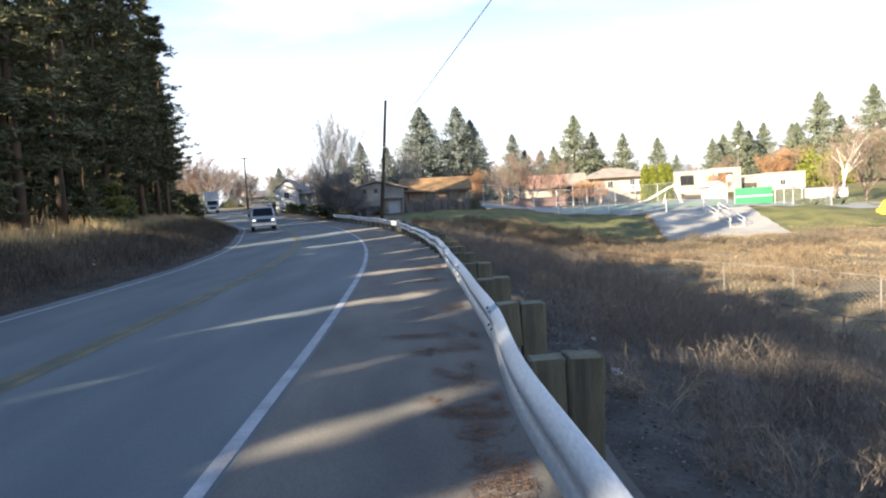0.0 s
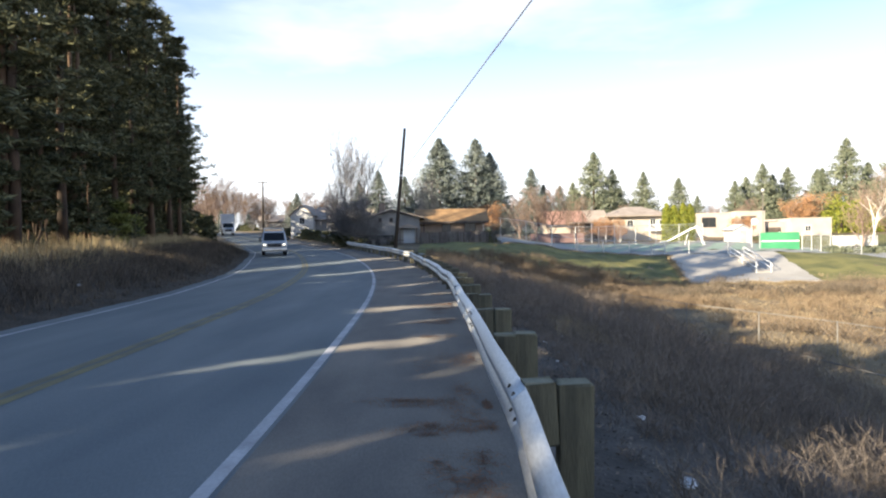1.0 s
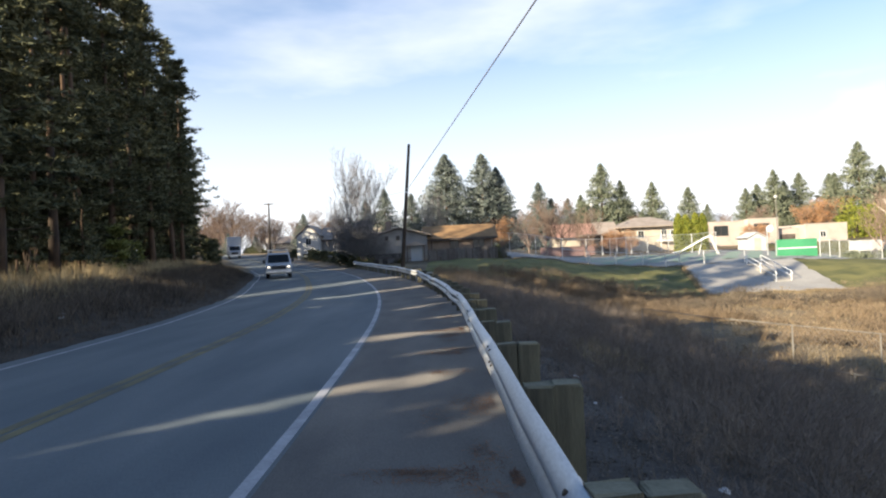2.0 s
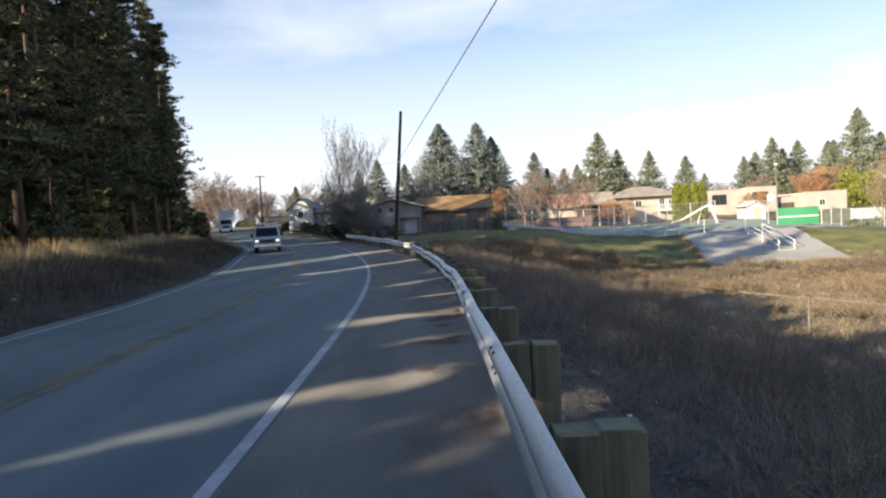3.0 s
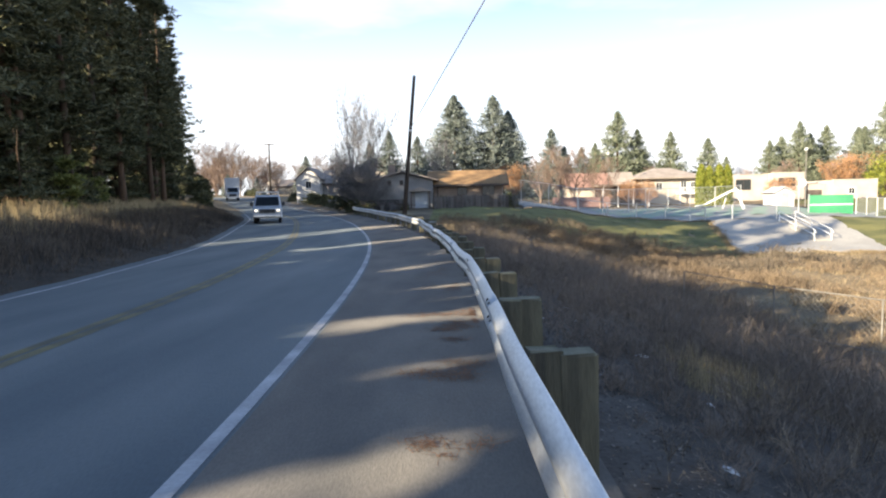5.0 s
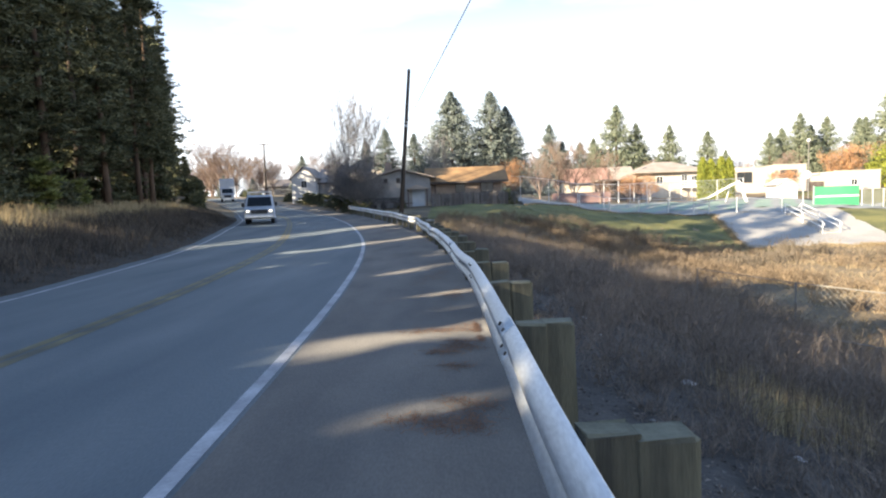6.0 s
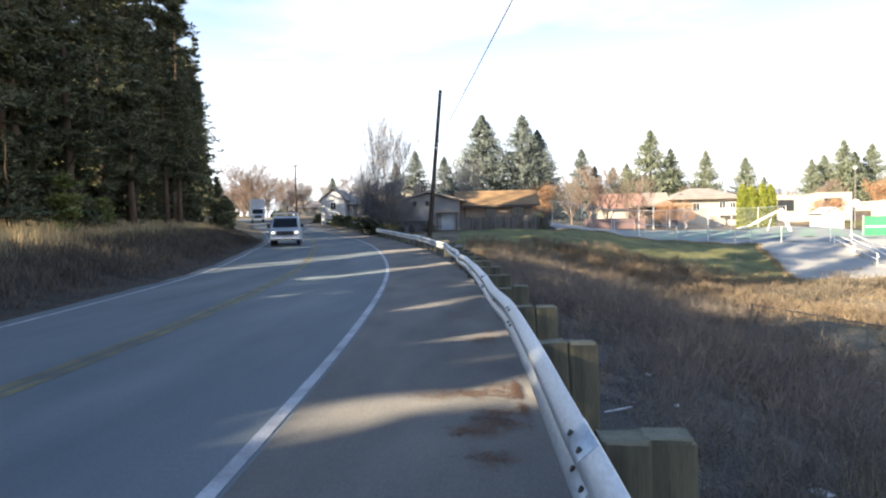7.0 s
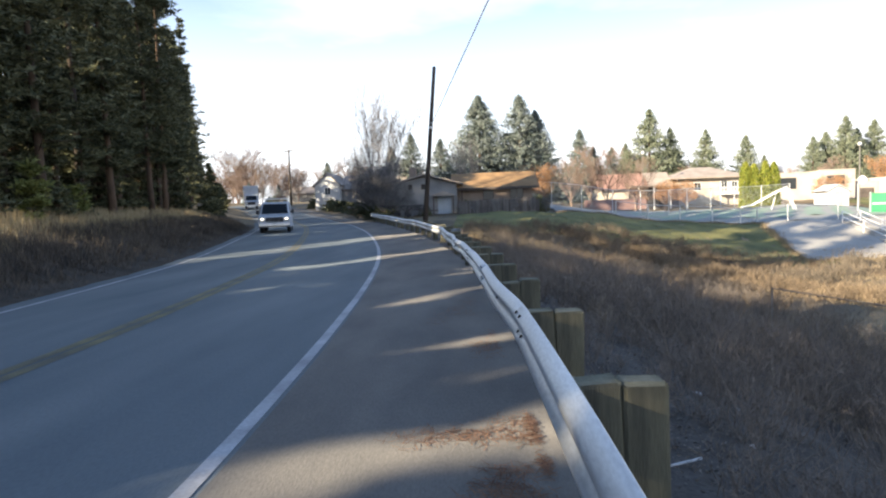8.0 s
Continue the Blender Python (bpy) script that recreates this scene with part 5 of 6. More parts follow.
# white-walled house up the road
h4 = tagged(empty("white_house"), "white gabled house among bare trees up the road", "house")
z4 = gz(-21, 97)
gable_walls(h4, -25.5, -21.8, 95, 103, z4 - 0.3, 5.6, 7.2, "y", M_OFFWHITE)
gable_roof(h4, -25.5, -21.8, 95, 103, 5.65, 7.3, "y", M_ROOF_GREY, 0.3)
gable_walls(h4, -21.7, -12.0, 96.5, 104, z4 - 0.3, 4.9, 6.9, "x", M_WALL_GREY)
gable_roof(h4, -21.7, -12.0, 96.5, 104, 4.95, 7.0, "x", M_ROOF_GREY, 0.4)
window(h4, -23.6, 95, 4.2, 0.8, 1.0)
window(h4, -18.5, 96.5, 3.7, 1.2, 0.9)
low = tagged(empty("low_building"), "long low pale roadside building far up the road", "building")
zl = gz(-40, 160)
part("wall", box_bm(-52, -30, 165, 172, zl - 0.5, zl + 2.6), M_WALL_GREY, low)
gable_roof(low, -52, -30, 165, 172, zl + 2.65, zl + 4.4, "x", M_ROOF_GREY, 0.5)

for i, (x, y, s) in enumerate(((-20.6, 92, 0.45), (-24.5, 99, 0.5), (-28.0, 106, 0.6), (-31, 112, 0.6), (-27, 108, 0.7), (-33.0, 118, 0.8), (-40.5, 130, 0.9), (-45, 138, 1.0), (-26, 110, 0.8))):
    again(shrub, x, y, s, x * 0.7, tall=0.8)
for i, (x, y, w) in enumerate(((-47.5, 143, 4.5), (-50.5, 148, 4.0), (-24.5, 97, 2.6), (-21.5, 90, 2.4), (-28.0, 104, 2.6))):
    thicket(x, y, w, 1.5, 60 + i, "dark clipped evergreen bush beside the far road", M_NEEDLE)
# ---------------------------------------------------------------- court, slab, sports things
def sheet(name, x0, x1, y0, y1, lift, material, label, category, step=1.5, skew=0.0, sub=False):
    xs, ys = np.linspace(x0, x1, max(2, int((x1 - x0) / step))), np.linspace(y0, y1, max(2, int((y1 - y0) / step)))
    vs = [(x + skew * (y - y0), y, gz(x + skew * (y - y0), y) + lift) for y in ys for x in xs]
    fs = [(j * len(xs) + i, j * len(xs) + i + 1, (j + 1) * len(xs) + i + 1, (j + 1) * len(xs) + i) for j in range(len(ys) - 1) for i in range(len(xs) - 1)]
    return tagged(raw(name, vs, fs, material, smooth=True), label, category, kind="structure")


sheet("court", 6, 60, 63.2, 88, 0.13, M_COURT, "grey asphalt sports court", "court")
sheet("court_paint", 17, 47, 67, 84, 0.15, M_COURT_GREEN, "faded green painted playing surface", "court")
sheet("concrete_apron", 20.6, 32.4, 47.5, 63.1, 0.12, M_CONCRETE, "pale sloping concrete apron below the court", "pavement", skew=0.25)
sheet("apron_lawn", 32.5, 50.0, 48.5, 63.1, 0.1, M_LAWN, "sunlit green and straw lawn beside the concrete apron", "lawn", skew=0.25)
sheet("far_lawn", 54, 90, 47, 108, 0.1, M_LAWN, "green and straw lawn beyond the court", "lawn", step=3)


# rough grass creeping over the edges of the apron and the court
rg2 = np.random.RandomState(404)
ye = rg2.uniform(47.5, 63, 1500)
e1 = np.stack([20.6 + 0.25 * (ye - 47.5) - 0.15 + rg2.normal(0, 0.22, 1500), ye], 1)
xe = rg2.uniform(20.4, 32.5, 2200)
e2 = np.stack([xe, 47.45 + rg2.normal(0, 0.28, 2200)], 1)
xf = rg2.uniform(6, 24, 1400)
e3 = np.stack([xf, 63.1 + rg2.normal(0, 0.15, 1400)], 1)
ee = np.concatenate([e1, e2, e3])
blades("edge_grass", "rough dry grass along the edges of the paving", "grass", np.stack([ee[:, 0], ee[:, 1], ground_z(ee[:, 0], ee[:, 1]) + 0.03], 1), 0.22, 0.012, 4, 0.8, M_STRAW, 405)


def frame_fence(name, pts, h, label, mesh_step=0.0, top=True, r=0.035, post_mat=None, wire_r=0.004):
    """Steel posts and top rail along pts with chain-link between."""
    f = tagged(empty(name), label, "fence")
    for x, y in pts:
        z = gz(x, y)
        part("post", tube_bm([(x, y, z - 0.1), (x, y, z + h + 0.05)], r, 6), post_mat or M_GALV, f)
    for (xa, ya), (xb, yb) in zip(pts, pts[1:]):
        a, b = Vector((xa, ya, gz(xa, ya) + 0.22)), Vector((xb, yb, gz(xb, yb) + 0.22))
        up = Vector((0, 0, h - 0.2))
        if top:
            part("rail", tube_bm([a + up, b + up], r * 0.7, 5), post_mat or M_GALV, f)
        if mesh_step:
            bm, ln = bmesh.new(), (b - a).length
            n = max(2, int((ln + h) / mesh_step))
            for k in range(n):
                s = k * mesh_step
                for sg in (1, -1):
                    # a diagonal wire clipped to the panel
                    s0, z0 = (s, 0.0) if s <= ln else (ln, s - ln)
                    s1, z1 = (max(0, s - h), min(h, s))
                    z0, z1 = min(z0, h), min(z1, h)
                    if sg < 0:
                        s0, s1 = ln - s0, ln - s1
                    p0, p1 = a.lerp(b, s0 / ln) + Vector((0, 0, z0 - 0.2)), a.lerp(b, s1 / ln) + Vector((0, 0, z1 - 0.2))
                    add_tube(bm, [p0, p1], wire_r, 3, False)
            part("chain_link", bm, post_mat or M_GALV, f)
    return f


frame_fence("court_fence", [(x, 76 - 0.03 * x) for x in (2.6, 4.8, 7.06, 10.4, 13.83, 16.9, 19.95)] + [(22.8, 78), (27, 82), (31, 85), (35, 86.5), (39, 87.5)], 2.9, "tall galvanised chain-link fence round the court", 0.30, r=0.045, wire_r=0.007)
frame_fence("low_court_fence", [(x, 63.4) for x in (11.5, 14.4, 17.3, 20.2, 22.7, 24.2, 26.9, 31.3)], 1.45, "low galvanised pipe fence at the edge of the court", 0.0, r=0.05)
frame_fence("end_fence", [(44.8, 72), (46.0, 72), (47.2, 72), (48.4, 72), (49.6, 72), (51.0, 72), (50.6, 69.5)], 2.2, "chain-link fence beside the green board", 0.22, r=0.05, wire_r=0.008)
M_OLDSTEEL = mat("weathered_fence_steel", (0.16, 0.15, 0.14), (0.26, 0.25, 0.23), 1.5, 0.7, 0.1, 20, metal=0.3)
frame_fence("field_fence", [(8.2, 26.4), (10.2, 23.4), (12.0, 20.6), (13.55, 18.1), (15.2, 15.6), (16.9, 13.0), (18.6, 10.4), (20.4, 7.6)], 1.25, "old low chain-link fence across the dry field", 0.2, r=0.028, post_mat=M_OLDSTEEL)
frame_fence("pipe_fence", [(7.6, 20.4), (9.4, 17.6), (10.7, 15.2), (11.7, 12.6), (12.6, 10.0), (13.4, 7.2)], 0.75, "low sagging pipe fence at the foot of the slope", 0.0, r=0.03, post_mat=M_OLDSTEEL)

board = tagged(empty("practice_board"), "tall green painted ball practice board with a white line", "practice board")
part("panel", box_bm(39.6, 44.5, 72, 72.12, -1.05, 1.5, 0.01), M_GREEN, board)
part("line", box_bm(39.65, 44.45, 71.975, 71.996, 0.33, 0.47), M_WHITE, board, "white painted line")
for x in (39.5, 42.0, 44.4):
    part("post", box_bm(x, x + 0.12, 72.13, 72.25, -0.8, 1.6), M_GALV, board)

hut = tagged(empty("white_shed"), "small white gabled shed beyond the court", "shed")
gable_walls(hut, 43.9, 46.7, 88, 91, -0.3, 1.9, 2.6, "y", M_OFFWHITE)
gable_roof(hut, 43.9, 46.7, 88, 91, 1.95, 2.7, "y", M_OFFWHITE, 0.2, 0.1)
part("door", box_bm(44.9, 45.9, 87.95, 87.985, 0.1, 1.9), M_WALL_CREAM, hut)

hoop = tagged(empty("basketball_hoop"), "white basketball backboard on a steel pole", "basketball hoop")
part("pole", tube_bm([(40.0, 75, -0.6), (40.0, 75, 2.6), (39.9, 74.2, 2.95)], 0.07, 8), M_GALV, hoop)
bb2 = bmesh.new()
bmesh.ops.create_cone(bb2, cap_ends=True, segments=20, radius1=0.45, radius2=0.45, depth=0.05, matrix=Matrix.Translation((39.9, 74.1, 2.95)) @ Matrix.Rotation(radians(90), 4, "X"))
part("backboard", bb2, M_WHITE, hoop, "white rounded backboard")
rb = bmesh.new()
ring = [(39.9 + 0.23 * math.cos(a), 73.8 + 0.23 * math.sin(a), 2.7) for a in np.linspace(0, math.tau, 17)]
part("rim", add_tube(rb, ring, 0.015, 5), M_RED, hoop)

slide = tagged(empty("playground_slide", (29.8, 80, gz(32, 80) + 0.1)), "white metal playground slide with a ladder", "slide")
chute = bmesh.new()
for k in (-0.28, 0.28):
    add_tube(chute, [(0.0, k, 0.4), (1.2, k, 0.6), (4.3, k, 2.2), (5.0, k, 2.45), (5.4, k, 2.25)], 0.065, 6)
for (xa, za), (xb, zc) in zip(((0.0, 0.36), (1.2, 0.56), (4.3, 2.16)), ((1.2, 0.56), (4.3, 2.16), (5.0, 2.25))):
    v = [chute.verts.new(q) for q in ((xa, -0.28, za), (xb, -0.28, zc), (xb, 0.28, zc), (xa, 0.28, za))]
    chute.faces.new(v)
part("chute", chute, M_WHITE, slide)
for k in (-0.25, 0.25):
    part("ladder_rail", tube_bm([(5.0, k, 2.7), (6.1, k, -0.05)], 0.045, 6), M_WHITE, slide)
for s in np.linspace(0.1, 0.9, 7):
    part("rung", tube_bm([(5.0 + 1.1 * s, -0.25, 2.7 - 2.75 * s), (5.0 + 1.1 * s, 0.25, 2.7 - 2.75 * s)], 0.03, 5), M_WHITE, slide)
part("leg", tube_bm([(4.1, 0.2, 2.1), (3.5, 0.2, -0.05)], 0.05, 6), M_WHITE, slide)

rails = tagged(empty("stair_handrail"), "white pipe handrails down the concrete apron", "handrail")
for (xa, ya), (xb, yb) in (((30.6, 61.5), (29.0, 53)), ((32.1, 61.5), (30.4, 53))):
    za, zc = gz(xa, ya) + 0.12, gz(xb, yb) + 0.12
    part("top_rail", tube_bm([(xa + 0.15, ya + 0.8, za + 0.55), (xa, ya, za + 0.98), (xb, yb, zc + 0.95), (xb - 0.1, yb - 0.4, zc + 0.7)], 0.03, 6), M_WHITE, rails)
    part("mid_rail", tube_bm([(xa, ya, za + 0.5), (xb, yb, zc + 0.5)], 0.03, 6), M_WHITE, rails)
    for s in (0, 0.5, 1):
        x, y = xa + (xb - xa) * s, ya + (yb - ya) * s
        part("post", tube_bm([(x, y, gz(x, y)), (x, y, gz(x, y) + 0.12 + 0.97)], 0.03, 6), M_WHITE, rails)
steps = tagged(empty("steps"), "concrete steps between the handrails", "steps")
for k in range(10):
    y = 61.5 - k * 0.9
    x = 31.35 - k * 0.18
    z = gz(x, y) + 0.12
    part("step", box_bm(x - 0.6, x + 0.6, y - 0.45, y + 0.45, z - 0.15, z + 0.05, 0.01), M_CONCRETE, steps)


M_MACHINE = mat("yellow_machine_paint", (0.42, 0.28, 0.04), (0.55, 0.38, 0.06), 1.2, 0.5, 0.05, 12, spec=0.4)
loader = tagged(empty("yellow_loader", (50.2, 58, gz(50.2, 58)), 12), "small yellow construction loader parked on the grass", "construction vehicle")
lb = bmesh.new()
prism(lb, [(-1.4, 0.55), (-1.4, 1.25), (-0.5, 1.45), (1.3, 1.5), (1.45, 1.2), (1.45, 0.55)], "x", -0.7, 0.7)
lb.transform(Matrix.Rotation(radians(90), 4, "Z"))
part("body", lb, M_MACHINE, loader)
part("cab", box_bm(-0.5, 0.7, -0.55, 0.55, 1.5, 2.25, 0.05), M_TRIM0, loader, "dark cab")
part("cab_roof", box_bm(-0.6, 0.8, -0.62, 0.62, 2.25, 2.36, 0.03), M_MACHINE, loader)
for s in (-0.6, 0.6):
    part("lift_arm", tube_bm([(0.2, s, 1.5), (-1.4, s, 1.6), (-2.2, s, 0.6)], 0.1, 6), M_MACHINE, loader)
    for x in (-0.85, 0.85):
        b = bmesh.new()
        bmesh.ops.create_cone(b, cap_ends=True, segments=18, radius1=0.45, radius2=0.45, depth=0.3, matrix=Matrix.Translation((x, s * 1.35, 0.45)) @ Matrix.Rotation(radians(90), 4, "X"))
        part("wheel", b, M_TRIM0, loader)
kb = bmesh.new()
prism(kb, [(-2.9, 0.15), (-2.2, 0.1), (-2.1, 0.75), (-2.2, 0.75), (-2.28, 0.2), (-2.9, 0.22)], "y", -0.85, 0.85)
part("bucket", kb, M_MACHINE, loader)
trailer = tagged(empty("white_trailer", (61.2, 86, gz(61.2, 86) + 0.1)), "white box trailer parked beyond the lawn", "trailer")
part("body", box_bm(-2.7, 2.7, -1.1, 1.1, 0.4, 1.95, 0.06), M_OFFWHITE, trailer)
for x in (-0.5, 0.5):
    b = bmesh.new()
    bmesh.ops.create_cone(b, cap_ends=True, segments=16, radius1=0.33, radius2=0.33, depth=0.2, matrix=Matrix.Translation((x, -1.0, 0.33)) @ Matrix.Rotation(radians(90), 4, "X"))
    part("wheel", b, M_DARKWOOD, trailer)
part("drawbar", box_bm(2.7, 3.7, -0.06, 0.06, 0.5, 0.6), M_DARKWOOD, trailer)


def lamp_post(x, y, h):
    t = tagged(empty("lamp_post", (x, y, gz(x, y))), "slim lamp post with a pale globe", "lamp post", group="lamp posts")
    part("pole", tube_bm([(0, 0, -0.1), (0, 0, h)], [0.09, 0.06], 8), M_OLDSTEEL, t)
    b = bmesh.new()
    bmesh.ops.create_uvsphere(b, u_segments=12, v_segments=8, radius=0.28, matrix=Matrix.Translation((0, 0, h + 0.26)))
    part("globe", b, M_OFFWHITE, t, "pale globe", smooth=True)


lamp_post(23.7, 100, 8.3)
lamp_post(52.8, 96, 8.6)


# ---------------------------------------------------------------- vehicles
M_VAN = mat("white_van_paint", (0.42, 0.44, 0.47), (0.50, 0.52, 0.55), 0.8, 0.35, 0.0, 6, spec=0.5)
M_BLACK = mat("black_rubber", (0.015, 0.015, 0.016), (0.035, 0.035, 0.036), 3, 0.85, 0.2, 30)
M_TRIM = mat("dark_plastic", (0.03, 0.03, 0.032), (0.06, 0.06, 0.062), 3, 0.55, 0.05, 30)
M_CHROME = mat("dull_chrome", (0.45, 0.46, 0.47), (0.6, 0.6, 0.62), 3, 0.3, 0.0, 30, metal=0.9)
M_HEADLIGHT = glow_mat("lit_headlight", (1.0, 0.9, 0.7), 0.9)


def wheel(parent, x, y, r=0.36, w=0.24):
    b = bmesh.new()
    bmesh.ops.create_cone(b, cap_ends=True, segments=22, radius1=r, radius2=r, depth=w, matrix=Matrix.Translation((x, y, r)) @ Matrix.Rotation(radians(90), 4, "Y"))
    bmesh.ops.bevel(b, geom=[e for e in b.edges if abs(e.verts[0].co.x - e.verts[1].co.x) < 1e-4], offset=0.04, segments=2, affect="EDGES")
    wh = part("wheel", b, M_BLACK, parent, "black tyre", smooth=True)
    s = 1 if x > 0 else -1
    b = bmesh.new()
    bmesh.ops.create_cone(b, cap_ends=True, segments=16, radius1=r * 0.58, radius2=r * 0.5, depth=0.05,
                          matrix=Matrix.Translation((x + s * (w / 2 + 0.01), y, r)) @ Matrix.Rotation(radians(90 * s), 4, "Y"))
    part("rim", b, M_CHROME, wh, "grey steel rim")


def van(x, y, rz):
    """White cargo van; its front points along -y before turning."""
    v = tagged(empty("cargo_van", (x, y, float(road_z(y)) + 0.005), rz), "white cargo van with a red-tipped ladder rack and lit headlights", "van")
    side = [(-2.75, 0.45), (-2.78, 0.95), (-2.62, 1.08), (-1.95, 1.22), (-1.20, 1.92), (-0.95, 2.03), (2.45, 2.05), (2.70, 1.95), (2.78, 1.1), (2.78, 0.45),
            (2.25, 0.36), (1.2, 0.36), (-1.3, 0.36), (-2.4, 0.36)]
    bm = bmesh.new()
    rows = []
    for s in (-1, -0.93, 0.93, 1):
        row = []
        for u, w in side:
            half = 0.99 if w < 1.15 else 0.99 - (w - 1.15) * 0.15
            row.append(bm.verts.new((s * half, u * (1 if abs(s) < 0.95 else 0.985), w if abs(s) < 0.95 else 0.36 + (w - 0.36) * 0.965)))
        rows.append(row)
    n = len(side)
    for a, b in zip(rows, rows[1:]):
        for k in range(n):
            bm.faces.new((a[k], a[(k + 1) % n], b[(k + 1) % n], b[k]))
    bm.faces.new(rows[0][::-1])
    bm.faces.new(rows[-1])
    bmesh.ops.recalc_face_normals(bm, faces=bm.faces)
    part("body", bm, M_VAN, v)
    ws = bmesh.new()
    q = [ws.verts.new(c) for c in ((-0.84, -1.955, 1.245), (0.84, -1.955, 1.245), (0.76, -1.275, 1.885), (-0.76, -1.275, 1.885))]
    ws.faces.new(q)
    bmesh.ops.solidify(ws, geom=ws.faces[:], thickness=0.02)
    part("windscreen", ws, M_GLASS, v, "dark windscreen")
    for s in (-1, 1):
        g = bmesh.new()
        q = [g.verts.new((s * h, u, w)) for h, u, w in ((0.995, -1.75, 1.27), (0.995, -0.62, 1.27), (0.90, -0.62, 1.85), (0.905, -1.18, 1.85))]
        g.faces.new(q if s > 0 else q[::-1])
        bmesh.ops.solidify(g, geom=g.faces[:], thickness=-0.012)
        part("side_window", g, M_GLASS, v, "dark side window")
        part("mirror", box_bm(s * 1.12 - 0.1, s * 1.12 + 0.1, -1.62, -1.52, 1.22, 1.5, 0.03), M_TRIM, v)
        hl = part("headlight", box_bm(s * 0.74 - 0.16, s * 0.74 + 0.16, -2.81, -2.74, 0.80, 1.0, 0.02), M_CHROME, v)
        part("bulb", box_bm(s * 0.76 - 0.09, s * 0.76 + 0.09, -2.83, -2.812, 0.84, 0.96), M_HEADLIGHT, hl, "lit yellow headlight")
        part("door_handle", box_bm(s * 0.985 - 0.03, s * 0.985 + 0.03, -0.78, -0.62, 1.08, 1.12), M_TRIM, v)
    part("grille", box_bm(-0.55, 0.55, -2.82, -2.76, 0.72, 1.0, 0.02), M_TRIM, v, "black grille")
    part("bumper", box_bm(-0.98, 0.98, -2.90, -2.74, 0.42, 0.62, 0.03), M_CHROME, v)
    for s in (-1, 1):
        for u in (-1.85, 1.75):
            wheel(v, s * 0.86, u)
    for u in (-0.8, 0.8, 2.3):
        rk = bmesh.new()
        add_box(rk, -0.8, 0.8, u - 0.03, u + 0.03, 2.24, 2.29)
        for s in (-0.78, 0.78):
            add_box(rk, s - 0.02, s + 0.02, u - 0.02, u + 0.02, 2.03, 2.24)
        part("roof_rack", rk, M_GALV, v)
    lad = bmesh.new()
    for s in (0.15, 0.55):
        add_box(lad, s - 0.03, s + 0.03, -1.0, 2.9, 2.30, 2.42)
    for u in np.arange(-0.8, 2.8, 0.3):
        add_box(lad, 0.18, 0.52, u - 0.015, u + 0.015, 2.34, 2.38)
    part("ladder", lad, M_RED, v, "red ladder on the rack")
    return v


van(-15.1, 47.5, 16)


def box_truck(x, y, rz):
    v = tagged(empty("box_truck", (x, y, float(road_z(y)) + 0.005), rz), "white box truck far up the road", "truck")
    part("cargo_box", box_bm(-1.25, 1.25, -0.6, 5.2, 1.0, 4.1, 0.05), M_VAN, v)
    cab = bmesh.new()
    prism(cab, [(-2.9, 0.6), (-2.95, 1.25), (-2.2, 1.45), (-1.7, 2.35), (-0.62, 2.45), (-0.62, 0.6)], "x", -1.05, 1.05)
    part("cab", cab, M_VAN, v)
    ws = bmesh.new()
    q = [ws.verts.new(c) for c in ((-0.92, -2.2, 1.5), (0.92, -2.2, 1.5), (0.85, -1.76, 2.28), (-0.85, -1.76, 2.28))]
    ws.faces.new(q)
    bmesh.ops.solidify(ws, geom=ws.faces[:], thickness=0.03)
    part("windscreen", ws, M_GLASS, v, "dark windscreen")
    part("grille", box_bm(-0.6, 0.6, -3.0, -2.9, 0.75, 1.15, 0.02), M_TRIM, v)
    part("bumper", box_bm(-1.05, 1.05, -3.1, -2.92, 0.45, 0.68, 0.03), M_CHROME, v)
    for s in (-1, 1):
        part("headlight", box_bm(s * 0.8 - 0.14, s * 0.8 + 0.14, -3.0, -2.9, 0.85, 1.05), M_CHROME, v)
        for u in (-2.1, 3.2):
            wheel(v, s * 0.92, u, 0.45, 0.28)


box_truck(-41.5, 111, 22)

# ---------------------------------------------------------------- litter behind the rail
M_TRASH = mat("pale_litter", (0.55, 0.55, 0.55), (0.72, 0.72, 0.72), 6, 0.7, 0.2, 30)


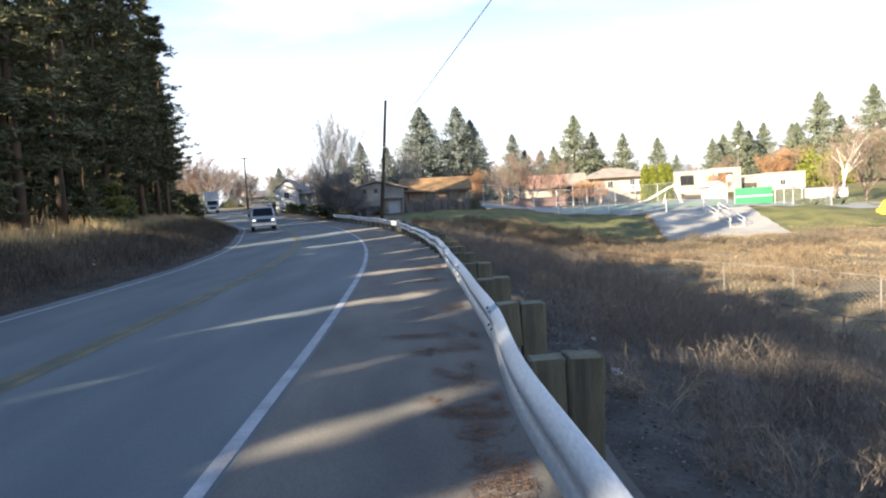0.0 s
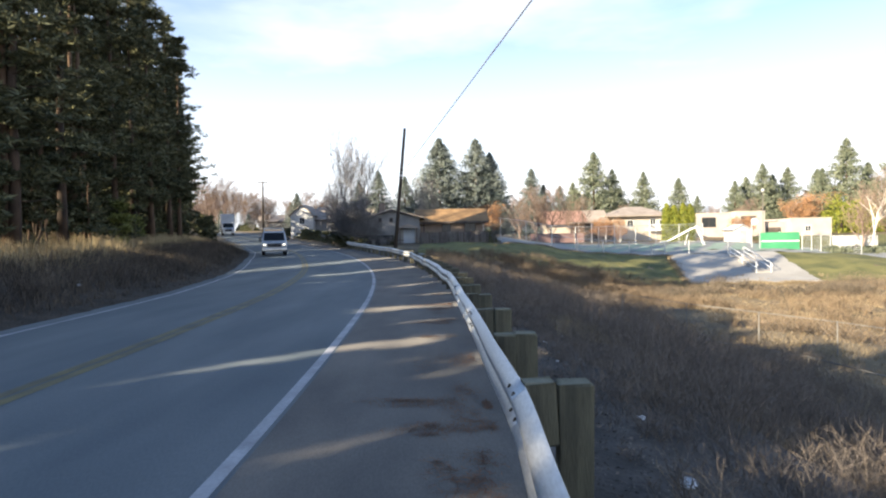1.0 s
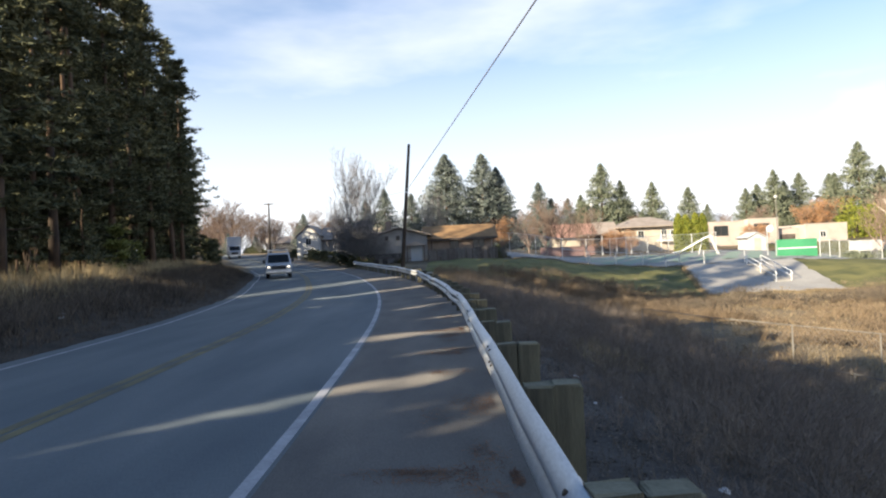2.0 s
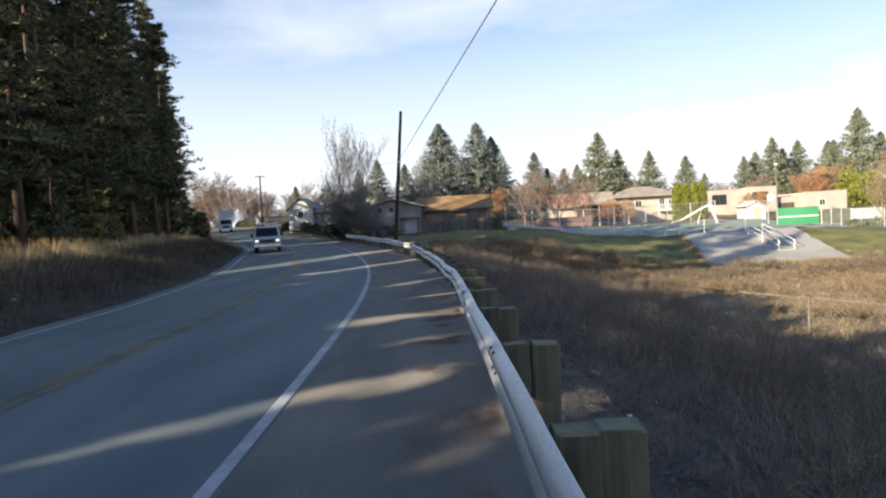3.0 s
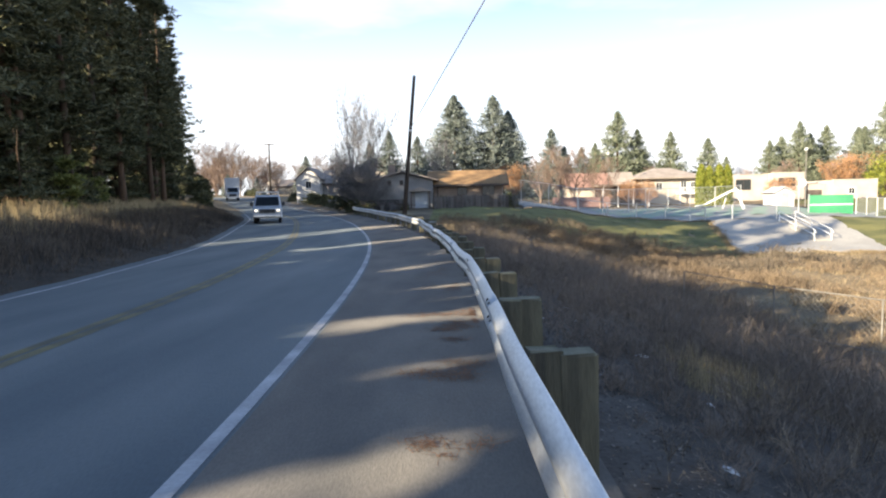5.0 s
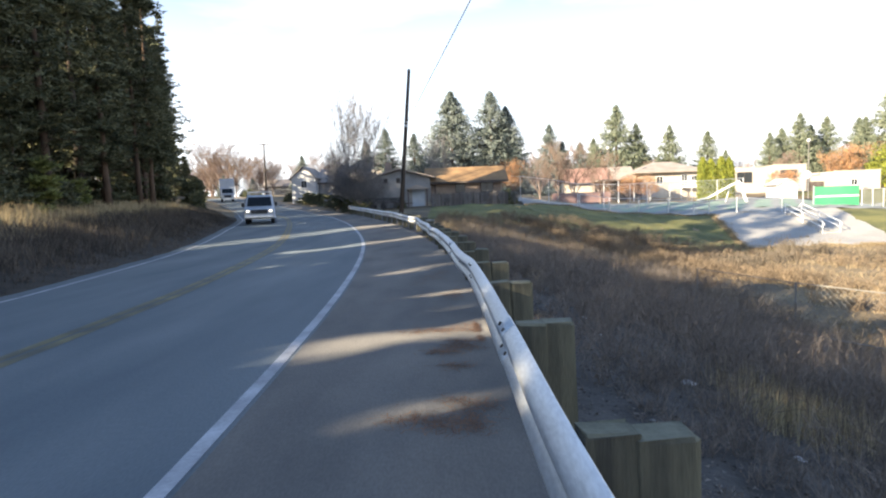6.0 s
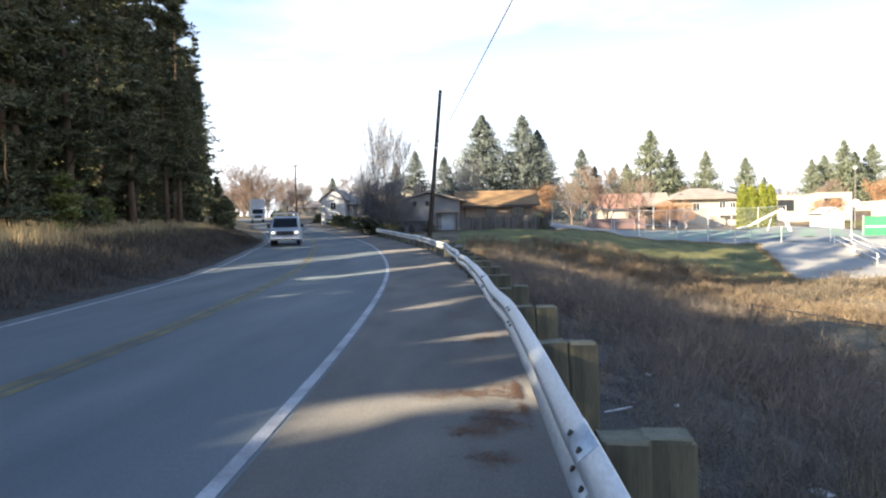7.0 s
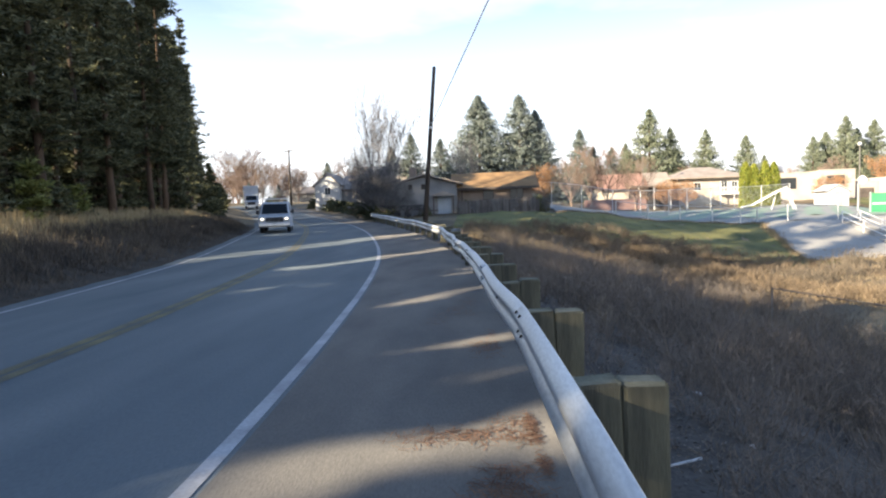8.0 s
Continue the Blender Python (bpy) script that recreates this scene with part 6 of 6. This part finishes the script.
def scrap(x, y, s, seed, material=None):
    r = random.Random(seed)
    bm = bmesh.new()
    bmesh.ops.create_icosphere(bm, subdivisions=2, radius=s)
    for q in bm.verts:
        q.co.x *= 1.0 + r.uniform(-0.3, 0.3)
        q.co.y *= 0.7 + r.uniform(-0.25, 0.25)
        q.co.z *= 0.45 + r.uniform(-0.2, 0.2)
    ob = link("crumpled_litter", bm, material or M_TRASH)
    ob.matrix_basis = pose(x, y, gz(x, y) + s * 0.35 + 0.02, r.uniform(-20, 20), r.uniform(-20, 20), r.uniform(0, 360))
    tagged(ob, "crumpled white scrap of litter beside the road", "litter", group="scraps of litter")


for i, (x, y, s) in enumerate(((0.75, 0.3, 0.07), (1.0, 2.0, 0.06), (0.75, 5.9, 0.06), (0.65, 4.3, 0.035), (1.1, 5.0, 0.04), (1.25, 9.3, 0.08), (0.8, 10.9, 0.04), (0.9, 12.2, 0.05), (1.4, 7.7, 0.05), (-13.6, 17.3, 0.09), (-11.5, 13.9, 0.10), (-11.9, 14.6, 0.07))):
    scrap(x, y, s, i)
M_STONE = mat("grey_stone", (0.12, 0.115, 0.11), (0.24, 0.23, 0.21), 4, 0.9, 0.4, 20, vary=0.3)
for i in range(26):
    scrap_y = R.uniform(-3, 16)
    scrap_x = float(edge_x(scrap_y)) + R.uniform(3.0, 4.6)
    rr2 = random.Random(300 + i)
    bm = bmesh.new()
    bmesh.ops.create_icosphere(bm, subdivisions=2, radius=rr2.uniform(0.02, 0.05))
    for q in bm.verts:
        q.co *= 1 + rr2.uniform(-0.15, 0.15)
        q.co.z *= 0.6
    ob = tagged(link("stone", bm, M_STONE), "small grey stone on the gravel verge", "stone", group="loose stones")
    ob.location = (scrap_x, scrap_y, gz(scrap_x, scrap_y) + 0.03)
stick = tagged(link("pale_stick", tube_bm([(0.02, 10.28, gz(0.02, 10.28) + 0.045), (0.27, 10.34, gz(0.27, 10.34) + 0.05)], 0.008, 6), M_TRASH), "thin pale straight stick lying on the gravel", "stick")
